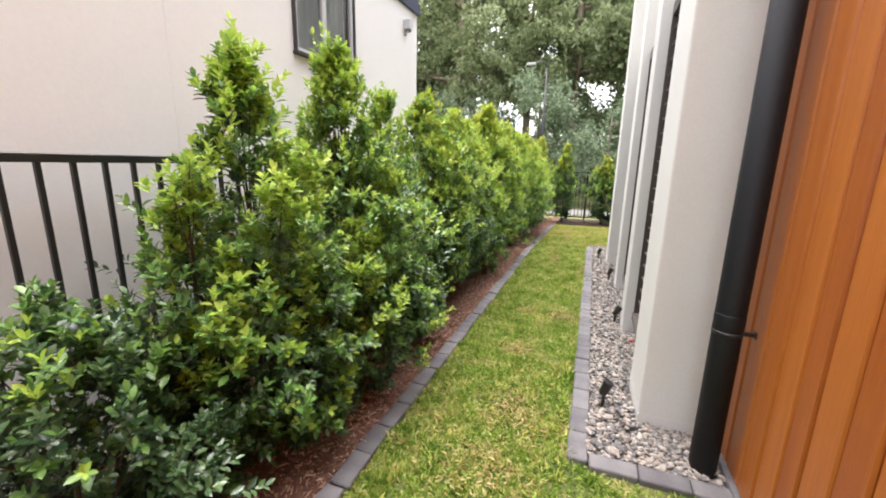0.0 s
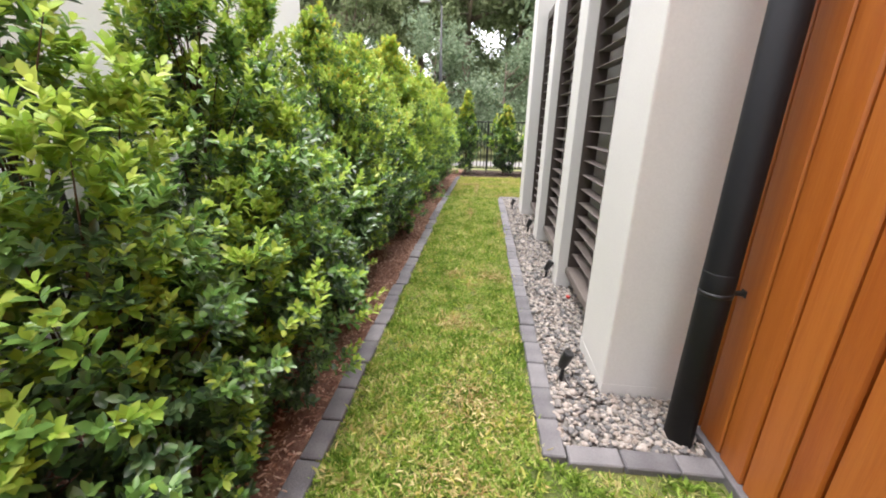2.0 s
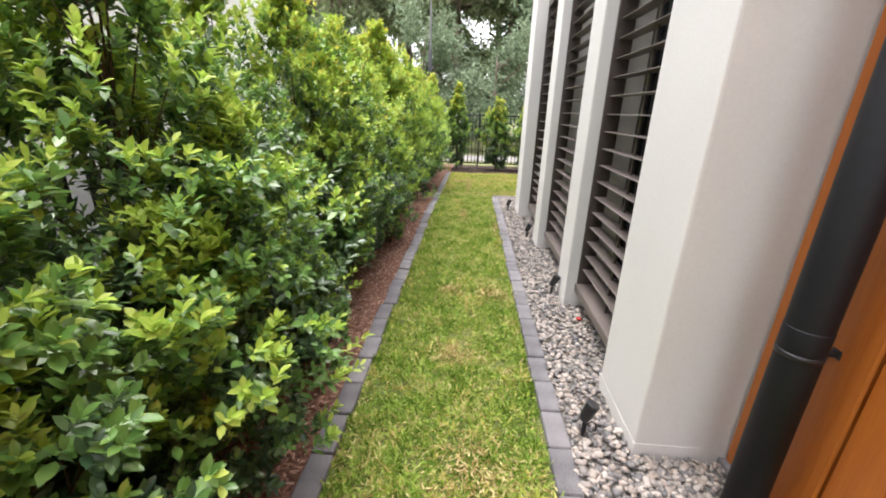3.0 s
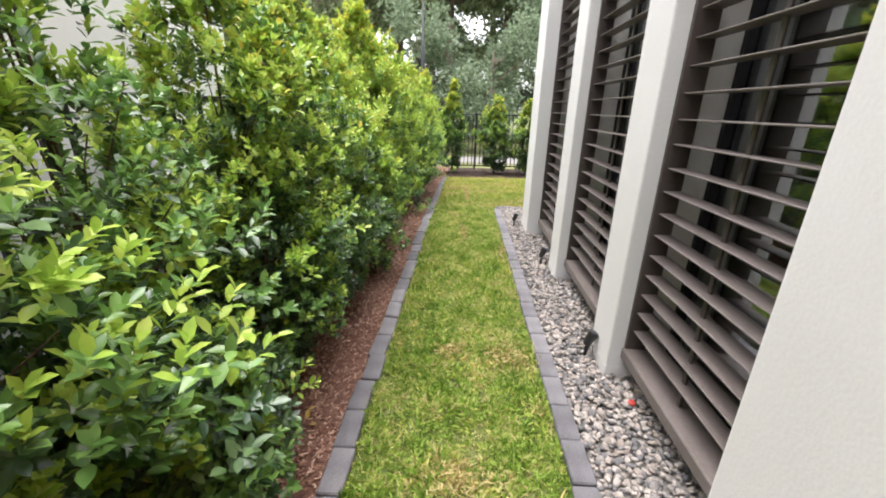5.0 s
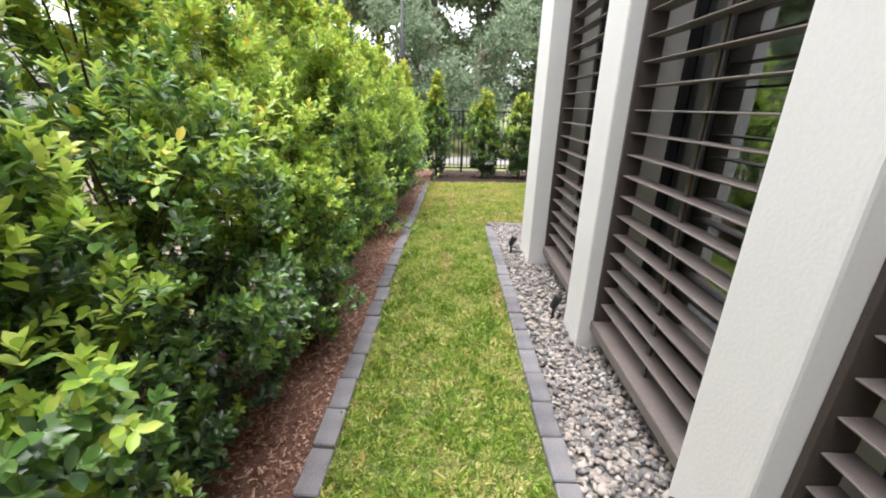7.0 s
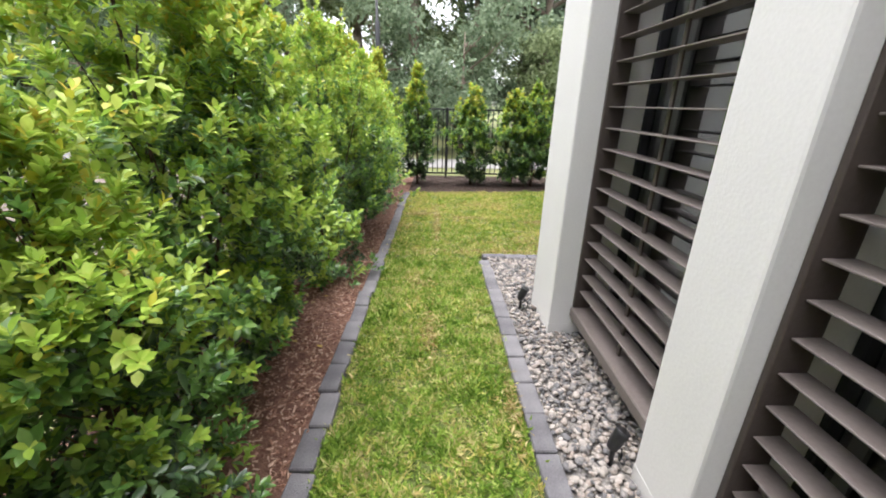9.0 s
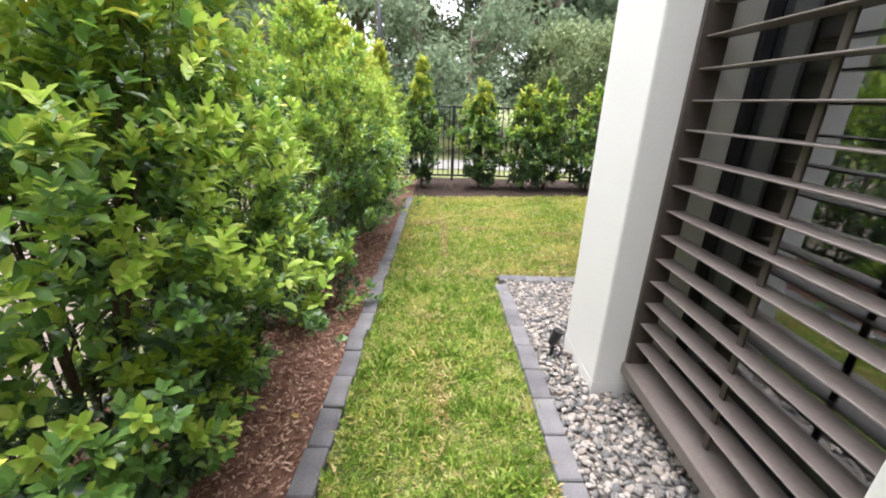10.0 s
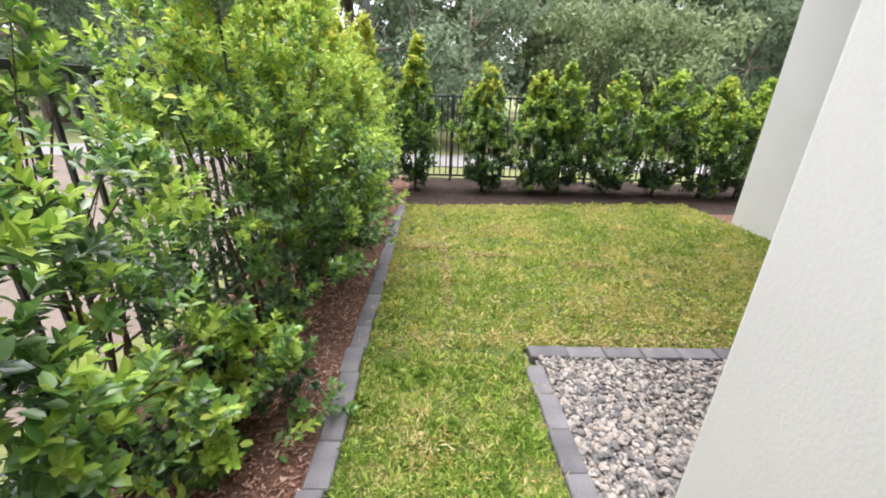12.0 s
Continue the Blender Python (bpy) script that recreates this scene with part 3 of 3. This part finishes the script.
bush(-1.52, 2.78, 0.96, 0.35, 19, LOW, SIDE, shoots=860, dull=0.06, size=0.055)
bush(-1.66, 3.62, 2.08, 0.48, 6, GREEN, SIDE, shoots=2880, gold=0.2, dull=0.00, size=0.050, twigs=40)
bush(-1.62, 4.28, 2.02, 0.53, 7, GREEN, SIDE, shoots=2740, gold=0.2, dull=-0.08, size=0.048, twigs=40)
bush(-1.68, 5.00, 1.98, 0.51, 8, GREEN, SIDE, shoots=2740, gold=0.25, dull=-0.28, size=0.048, twigs=40)
bush(-1.38, 5.16, 1.38, 0.29, 22, GREEN, SIDE, shoots=810, gold=0.2, dull=-0.24, size=0.048)
bush(-1.64, 5.90, 2.30, 0.51, 9, GOLD, SIDE, shoots=3310, gold=0.35, dull=-0.34, twigs=30, size=0.052)
bush(-1.64, 6.56, 2.08, 0.46, 10, GREEN, SIDE, shoots=2300, gold=0.1, dull=-0.12, twigs=40, size=0.050)
bush(-1.74, 7.22, 1.70, 0.40, 18, OPEN, SIDE, shoots=470, dull=0.11, twigs=60, size=0.050)
bush(-1.46, 7.45, 0.58, 0.30, 11, LOW, SIDE, shoots=330, dull=-0.20, size=0.054)
bush(-1.60, 8.16, 2.15, 0.55, 12, GREEN, SIDE, shoots=2450, gold=0.15, dull=-0.22, size=0.047)
bush(-1.62, 8.98, 2.2, 0.51, 13, TALL, SIDE, shoots=2450, gold=0.3, dull=-0.26, per=8, fine=False, size=0.050)
bush(-1.62, 9.75, 2.2, 0.48, 14, TALL, SIDE, shoots=2160, gold=0.5, dull=-0.28, per=8, fine=False, size=0.050)
bush(-1.62, 10.5, 2.1, 0.48, 15, TALL, SIDE, shoots=1870, gold=0.4, dull=-0.28, per=8, fine=False, size=0.052)
bush(-1.62, 11.3, 2.1, 0.48, 16, TALL, SIDE, shoots=1730, gold=0.4, dull=-0.28, per=8, fine=False, size=0.052)
bush(-1.64, 12.3, 2.45, 0.40, 17, GOLD, SIDE, shoots=1870, gold=0.6, dull=-0.30, per=8, fine=False, size=0.052)
BACK = "hedge along the back fence"
for k, (bx, bh, br, gold) in enumerate(((-0.92, 2.31, 0.32, 0.6), (0.24, 1.95, 0.36, 0.6), (1.13, 1.87, 0.40, 0.5), (1.58, 2.00, 0.38, 0.3),
                                        (2.46, 1.91, 0.42, 0.2), (3.30, 1.97, 0.44, 0.1), (4.15, 1.89, 0.42, 0.3), (4.85, 1.90, 0.44, 0.1))):
    bush(bx, 12.95, bh, br * 1.08, 30 + k, "bushy green hedge plant with yellowish upper leaves" if gold > 0.25 else "dark green hedge plant before the back fence", BACK,
         shoots=1400, per=8, size=0.068, gold=gold, fine=False, foot=0.62, dull=0.02)

# ---- blue-flowering shrub ----
rng = np.random.default_rng(77)
crown, stems = bush_parts(rng, 0.95, 0.30, 220, 7, 0.05)
shrub = empty("flowering_shrub", pose(-1.90, 3.92, 0), label="leafy shrub with pale blue-violet flower clusters", category="shrub")
put("crown", crown, shrub)
put("stem", stems, shrub)
heads = np.array([(math.cos(a) * 0.27, math.sin(a) * 0.27, z) for a, z in zip(rng.uniform(-2.6, 0.6, 12), rng.uniform(0.36, 0.88, 12))])
for hd in heads:
    c = hd + rng.normal(0, 0.022, (14, 3))
    v, f = scatter(LEAF, LEAF_T, c, rng.normal(0, 1, (14, 3)) + np.array([0.8, -0.6, 0.5]), rng.normal(0, 1, (14, 3)), rng.uniform(0.018, 0.030, 14), rng.uniform(0.02, 0.032, 14))
    put("flower_cluster", fast_mesh("flower_cluster", v, f, [M["petal"]]), shrub, label="pale blue-violet flowers")

# ---- woodland trees ----
def tree_kind(seed, h, spread, leaves, mat, leaf=0.30, low=0.35):
    """Trunk with limbs, and a crown of leaf clumps hung round the limb ends."""
    rng = np.random.default_rng(seed)
    tubes, ends = [], []
    bend = rng.normal(0, 0.03, 2)
    axis = [Vector((bend[0] * z * z * 0.06 * h, bend[1] * z * z * 0.06 * h, z * h)) for z in (0, 0.25, 0.5, 0.75, 0.95)]
    tubes.append(tube_bm(axis, [0.024 * h, 0.019 * h, 0.014 * h, 0.008 * h, 0.003 * h], 8))
    for k in range(13):
        q = rng.uniform(low * 0.8, 0.92)
        a = k * 2.4 + rng.uniform(-0.4, 0.4)
        i = min(int(q / 0.25), 3)
        base = axis[i].lerp(axis[i + 1], min(1, (q - 0.25 * i) / 0.25))
        ln = spread * (1.1 - 0.6 * abs(q - 0.55)) * rng.uniform(0.6, 1.0)
        rise = rng.uniform(0.2, 0.8)
        tip = base + Vector((math.cos(a) * ln, math.sin(a) * ln, ln * rise))
        mid = base.lerp(tip, 0.5) + Vector((0, 0, -0.06 * ln))
        tubes.append(tube_bm([base, mid, tip], [0.009 * h, 0.006 * h, 0.0015 * h], 5))
        ends += [mid.lerp(tip, 0.3), tip, tip + Vector((rng.normal(0, 0.12), rng.normal(0, 0.12), 0.1)) * spread * 0.5]
        for _ in range(3):
            t2 = mid.lerp(tip, rng.uniform(0.1, 0.9)) + Vector(rng.normal(0, 0.22, 3)) * spread
            tubes.append(tube_bm([mid, t2], [0.002 * h, 0.0008 * h], 4))
            ends.append(t2)
    ends.append(axis[-1])
    ends = np.array([tuple(e) for e in ends])
    ends = ends[rng.permutation(len(ends))[: int(len(ends) * 0.75)]]
    pick = rng.integers(0, len(ends), leaves // 9)
    centre = ends[pick] + rng.normal(0, 1, (len(pick), 3)) * np.array([0.15, 0.15, 0.08]) * spread * 0.9
    place = np.repeat(centre, 9, axis=0) + rng.normal(0, 0.16, (len(pick) * 9, 3))
    ahead = rng.normal(0, 1, place.shape) + np.array([0, 0, -0.5])
    v, f = scatter(SLIM, SLIM_T, place, ahead, rng.normal(0, 1, place.shape) + 1e-3, leaf * rng.uniform(0.6, 1.2, len(place)), leaf * rng.uniform(0.45, 0.8, len(place)))
    return fast_mesh("crown", v, f, [mat]), done("trunk", join_bm(*tubes), M["tree_bark"])


KINDS = [tree_kind(101, 13.0, 3.4, 9000, M["gum_a"], 0.42, 0.40), tree_kind(102, 11.0, 3.2, 9000, M["gum_b"], 0.40, 0.32), tree_kind(103, 15.0, 3.6, 9000, M["gum_c"], 0.42, 0.42),
         tree_kind(104, 5.0, 2.2, 7000, M["gum_b"], 0.25, 0.16), tree_kind(105, 4.0, 2.0, 7000, M["gum_a"], 0.24, 0.14)]
TREE_LABELS = ("tall gum tree with an open green crown", "gum tree with grey-green drooping foliage", "tall dark gum tree with a bare lower trunk",
               "rounded grey-green woodland shrub", "dense green woodland shrub")
rng = np.random.default_rng(5)


def tree(kind, x, y, s=1.0):
    t = empty("woodland_shrub" if kind > 2 else "gum_tree", Matrix.LocRotScale((x, y, gz(y) - 0.05), Euler((0, 0, rng.uniform(0, 6.28))), (s, s, s * rng.uniform(0.92, 1.1))),
              label=TREE_LABELS[kind], category="shrub" if kind > 2 else "tree", group="woodland behind the fence")
    put("crown", KINDS[kind][0], t)
    put("trunk", KINDS[kind][1], t)


for k, (x, y) in enumerate(((-7.5, 24), (-4.2, 27), (-1.2, 25), (2.0, 27), (5.0, 25), (8.5, 26), (12.5, 27), (17, 26), (-11.5, 26), (-16, 24), (-20, 19), (-23, 13))):
    tree(int(rng.integers(0, 3)), x + rng.normal(0, 0.5), y + rng.normal(0, 0.8), rng.uniform(0.85, 1.1))
for x in range(-27, 32, 6):
    tree(int(rng.integers(0, 3)), x + rng.normal(0, 1), 36 + rng.normal(0, 2.5), rng.uniform(1.0, 1.25))
for x in np.arange(-14, 17, 3.6):
    tree(3 + int(rng.integers(0, 2)), x + rng.normal(0, 0.6), 21 + rng.normal(0, 1.2), rng.uniform(0.75, 1.15))
for x in np.arange(-24, 30, 2.9):
    tree(3 + int(rng.integers(0, 2)), x + rng.normal(0, 0.8), 29.5 + rng.normal(0, 1.3), rng.uniform(0.95, 1.3))
for x in np.arange(-40, 44, 6):
    tree(3 + int(rng.integers(0, 2)), x, 44 + rng.normal(0, 2), rng.uniform(1.0, 1.4))

# ---- grass ----
BLADE = np.array([(-0.5, 0, 0), (0.5, 0, 0), (0.42, 0.6, 0.10), (-0.1, 1, -0.10)])
BLADE_T = np.array([(0, 1, 2), (0, 2, 3)])


def grass(name, x0, x1, y0, y1, tufts, size, seed, label, wide=1.0, mat="blade"):
    """Turf as tufts of blades that lean apart, taller and shorter in patches."""
    rng = np.random.default_rng(seed)
    n = int((x1 - x0) * (y1 - y0) * tufts)
    cx, cy = rng.uniform(x0, x1, n), rng.uniform(y0, y1, n)
    inside = cy < FAR_L + (FAR_R - FAR_L) * (cx + 1.02) / 4.52
    cx, cy, n = cx[inside], cy[inside], int(inside.sum())
    tall = np.array([0.95 + 0.75 * noise.noise((a * 5.0, b * 5.0, seed)) for a, b in zip(cx, cy)]) * rng.uniform(0.7, 1.3, n)
    for along_x, where in ((True, 9.05), (True, 10.15), (True, 11.1), (False, -0.52), (True, 6.15), (True, 4.3)):
        gap = np.abs((cy if along_x else np.where(cy > 8.0, cx, 99.0)) - where + 0.02 * np.sin((cx if along_x else cy) * 7.0))
        tall *= np.where(gap < 0.022, 0.35, 1.0)
    k = np.repeat(np.arange(n), 7)
    m = len(k)
    x, y = np.clip(cx[k] + rng.normal(0, 0.008, m), x0, x1), cy[k] + rng.normal(0, 0.008, m)
    d = rng.normal(0, 1, (m, 3)) + np.repeat(rng.normal(0, 0.8, (n, 3)), 7, axis=0)
    d[:, 2] = rng.uniform(0.25, 1.5, m)
    v, f = scatter(BLADE, BLADE_T, np.stack([x, y, -0.035 * np.clip(y - 7, 0, 7.5) - 0.004], 1), d, rng.normal(0, 1, (m, 3)) + np.array([0, 0, 0.01]),
                   size * np.clip(tall, 0.45, 1.7)[k] * rng.uniform(0.7, 1.2, m), wide * rng.uniform(0.004, 0.008, m))
    put(name, fast_mesh(name, v, f, [M[mat]]), label=label, category="grass", kind="stuff")


def dry_patch(x, y, rx, ry, n, seed):
    """Straw-coloured thatch lying flat in the turf."""
    rng = np.random.default_rng(seed)
    p = np.stack([x + rng.normal(0, rx * 0.5, n), y + rng.normal(0, ry * 0.5, n), np.full(n, gz(y) + 0.015) + rng.uniform(0, 0.03, n)], 1)
    d = rng.normal(0, 1, (n, 3)) * np.array([1, 1, 0.25])
    v, f = scatter(BLADE, BLADE_T, p, d, rng.normal(0, 1, (n, 3)), rng.uniform(0.02, 0.05, n), rng.uniform(0.003, 0.006, n))
    put("dry_grass", fast_mesh("dry_grass", v, f, [M["straw"]]), label="brown and straw-coloured dead grass in the turf", category="grass", kind="stuff")


grass("grass", -1.022, -0.07, 0.6, 8.1, 2100, 0.042, 11, "short coarse green turf with straw-coloured blades")
grass("grass", -1.022, 3.50, 8.175, FAR_R, 700, 0.046, 12, "short yellowish turf on the back lawn", 1.35, "blade_pale")
grass("grass", -1.022, -0.07, 0.6, 8.1, 400, 0.044, 15, "yellowed blades through the green turf", 1.0, "blade_pale")
grass("grass", -1.022, -0.07, 8.1, 9.4, 750, 0.044, 16, "green turf where the side lawn meets the back lawn")
grass("grass", -0.1, 2.2, 8.3, 11.2, 160, 0.044, 17, "green turf through the yellowed back lawn")
grass("grass", -1.022, 0.68, -1.0, 0.6, 400, 0.04, 13, "short coarse green turf by the cedar wall")
grass("grass", -0.045, 0.69, 0.6, 1.85, 1500, 0.04, 14, "short coarse green turf by the cedar wall")
for k, (x, y, rx, ry, n) in enumerate(((-0.52, 3.05, 0.16, 0.10, 90), (-0.25, 3.95, 0.16, 0.12, 110), (-0.62, 4.0, 0.10, 0.10, 60), (-0.40, 2.2, 0.22, 0.25, 160), (-0.45, 1.65, 0.25, 0.25, 150),
                                        (-0.72, 9.95, 0.22, 0.05, 160), (-0.50, 9.3, 0.05, 0.9, 240), (-0.1, 9.75, 0.3, 0.03, 110), (0.9, 9.55, 0.22, 0.05, 110), (0.6, 8.25, 1.6, 0.07, 420),
                                        (-0.55, 6.6, 0.06, 0.5, 110), (-0.12, 5.9, 0.05, 0.3, 60), (0.5, 11.7, 1.8, 0.15, 260), (-0.65, 7.4, 0.10, 0.12, 50), (0.9, 8.55, 1.5, 0.35, 620), (1.7, 9.4, 0.9, 0.5, 420), (0.1, 10.6, 0.9, 0.3, 260))):
    dry_patch(x, y, rx, ry, int(n * 2.6), 200 + k)

# ---- bark chips ----
def chips(name, x0, x1, y0, y1, per_m2, seed, parent_label, mat="chip"):
    rng = np.random.default_rng(seed)
    n = int((x1 - x0) * (y1 - y0) * per_m2)
    x, y = rng.uniform(x0, x1, n), rng.uniform(y0, y1, n)
    z = -0.035 * np.clip(y - 7, 0, 7.5) + rng.uniform(0.002, 0.016, n)
    d = rng.normal(0, 1, (n, 3)) * np.array([1, 1, 0.22])
    shape = np.array([(-0.5, 0, 0), (0.5, 0.05, 0), (0.42, 1, 0), (-0.36, 0.93, 0), (-0.4, 0.06, 0.12), (0.42, 0.1, 0.14), (0.3, 0.9, 0.12), (-0.28, 0.86, 0.10)])
    tris = np.array([(4, 5, 6), (4, 6, 7), (0, 1, 5), (0, 5, 4), (1, 2, 6), (1, 6, 5), (2, 3, 7), (2, 7, 6), (3, 0, 4), (3, 4, 7)])
    v, f = scatter(shape, tris, np.stack([x, y, z], 1), d, np.tile((0.0, 0.0, 1.0), (n, 1)) + rng.normal(0, 0.2, (n, 3)), rng.uniform(0.008, 0.055, n) * rng.uniform(0.3, 1.0, n), rng.uniform(0.003, 0.012, n))
    put(name, fast_mesh(name, v, f, [M[mat]]), label=parent_label, category="mulch", kind="stuff")


chips("bark_chips", -1.75, -1.115, 0.8, 9.5, 3000, 21, "loose reddish bark chips and twigs under the hedge")
chips("bark_chips", -2.1, -1.1, 9.5, 13.9, 500, 22, "loose reddish bark chips in the corner bed")
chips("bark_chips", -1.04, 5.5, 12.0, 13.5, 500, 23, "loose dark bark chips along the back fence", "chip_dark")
rng = np.random.default_rng(24)
n = 26
v, f = scatter(LEAF, LEAF_T, np.stack([rng.uniform(-1.55, -1.2, n), rng.uniform(1.0, 8.5, n), np.full(n, 0.02)], 1), rng.normal(0, 1, (n, 3)) * np.array([1, 1, 0.2]),
               np.tile((0.0, 0.0, 1.0), (n, 1)), rng.uniform(0.03, 0.055, n), rng.uniform(0.02, 0.035, n))
put("fallen_leaves", fast_mesh("fallen_leaves", v, f, [M["dry_leaf"]]), label="fallen yellow and tan leaves on the mulch", category="leaves", kind="stuff")

# ---- paver edging ----
PAVER = 0.234

paver = done("paver", box_bm(-0.052, 0.052, -0.1145, 0.1145, -0.06, 0.032, 0.006, 1), M["paver"])
rng = np.random.default_rng(31)
left = empty("paver_edging", label="charcoal paver edging between lawn and mulch, slightly uneven", category="edging", kind="structure")
y = -1.2
while y < 11.75:
    put("paver", paver, left, pose(-1.070 + rng.normal(0, 0.006), y, gz(y) - 0.004 + rng.normal(0, 0.003), rng.normal(0, 1.0), rng.normal(0, 2.0), rng.normal(0, 1.3)))
    y += PAVER + abs(rng.normal(0, 0.004))
right = empty("paver_edging", label="charcoal paver edging round the pebble bed", category="edging", kind="structure")
y = 2.005
while y < 8.05:
    put("paver", paver, right, pose(-0.010 - 0.003 * (y - 2.0) + rng.normal(0, 0.002), y, gz(y) + rng.normal(0, 0.0015), rng.normal(0, 0.4), rng.normal(0, 0.6), rng.normal(0, 0.4)))
    y += PAVER
x = 0.165
while x < 0.70:
    put("paver", paver, right, pose(x, 1.915, rng.normal(0, 0.0015), rng.normal(0, 0.5), rng.normal(0, 0.5), 90 + rng.normal(0, 0.5)))
    x += PAVER
x = 0.089
while x < 3.48:
    put("paver", paver, right, pose(x, 8.118, gz(8.118) + rng.normal(0, 0.0015), rng.normal(0, 0.5), rng.normal(0, 0.5), 90 + rng.normal(0, 0.5)))
    x += PAVER

# ---- pebbles ----
bm = bmesh.new()
bmesh.ops.create_cube(bm, size=1.0)
bmesh.ops.subdivide_edges(bm, edges=bm.edges[:], cuts=1, use_grid_fill=True)
for q in bm.verts:
    q.co = q.co.lerp(q.co.normalized() * 0.55, 0.85)
STONE = np.array([tuple(q.co) for q in bm.verts])
bm.verts.index_update()
STONE_Q = np.array([[w.index for w in f.verts] for f in bm.faces])
bm.free()


def stones(rng, n, xs, ys):
    size = np.clip(rng.lognormal(-3.72, 0.28, n), 0.012, 0.042)
    dims = np.stack([size * rng.uniform(0.75, 1.3, n), size * rng.uniform(0.6, 1.0, n), size * rng.uniform(0.35, 0.65, n)], 1)
    place = np.stack([xs, ys, -0.035 * np.clip(ys - 7, 0, 7.5) + 0.008 + rng.uniform(-0.004, 0.020, n)], 1)
    return dims, place


def stone_mesh(rng, dims, place):
    out = []
    n = len(dims)
    base = STONE[None] + rng.normal(0, 0.045, (n, len(STONE), 3))
    ang = rng.uniform(0, 6.28, n)
    tip = rng.normal(0, 0.22, (n, 2))
    p = base * dims[:, None, :]
    p[:, :, 2] += p[:, :, 0] * tip[:, None, 0] + p[:, :, 1] * tip[:, None, 1]
    ca, sa = np.cos(ang)[:, None], np.sin(ang)[:, None]
    q = np.stack([p[:, :, 0] * ca - p[:, :, 1] * sa, p[:, :, 0] * sa + p[:, :, 1] * ca, p[:, :, 2]], 2) + place[:, None, :]
    f = STONE_Q[None] + (np.arange(n) * len(STONE))[:, None, None]
    return q.reshape(-1, 3), f.reshape(-1, 4)


rng = np.random.default_rng(41)
xs = np.concatenate([rng.uniform(0.03, 0.60, 9600), rng.uniform(0.3, 0.69, 480), rng.uniform(0.03, 1.8, 5000)])
ys = np.concatenate([rng.uniform(1.98, 8.06, 9600), rng.uniform(1.98, 2.35, 480), rng.uniform(7.11, 8.06, 5000)])
ok = ~np.any([(xs > px - 0.01) & (ys > a - 0.01) & (ys < b + 0.01) for (a, b), px in zip(PILLARS, FRONTS)], axis=0)
dims, place = stones(rng, int(ok.sum()), xs[ok], ys[ok])
v, f = stone_mesh(rng, dims, place)
put("pebbles", fast_mesh("pebbles", v, f, [M["pebble"]], smooth=True), gravel, label="rounded grey, tan and white river pebbles", kind="stuff")
for k in range(6):
    v, f = stone_mesh(rng, np.array([[1.0, 0.8, 0.5]]), np.zeros((1, 3)))
    PEB = fast_mesh("pebble", v, f, [M["pebble_part"]], smooth=True)
    for _ in range(50):
        sz = float(np.clip(rng.lognormal(-3.55, 0.25), 0.018, 0.05))
        x, y = rng.uniform(0.06, 0.29), rng.uniform(2.2, 5.2)
        o = put("pebble", PEB, gravel)
        o.matrix_basis = Matrix.LocRotScale((x, y, 0.024), Euler((rng.normal(0, 0.2), rng.normal(0, 0.2), rng.uniform(0, 6.28))), (sz, sz, sz))
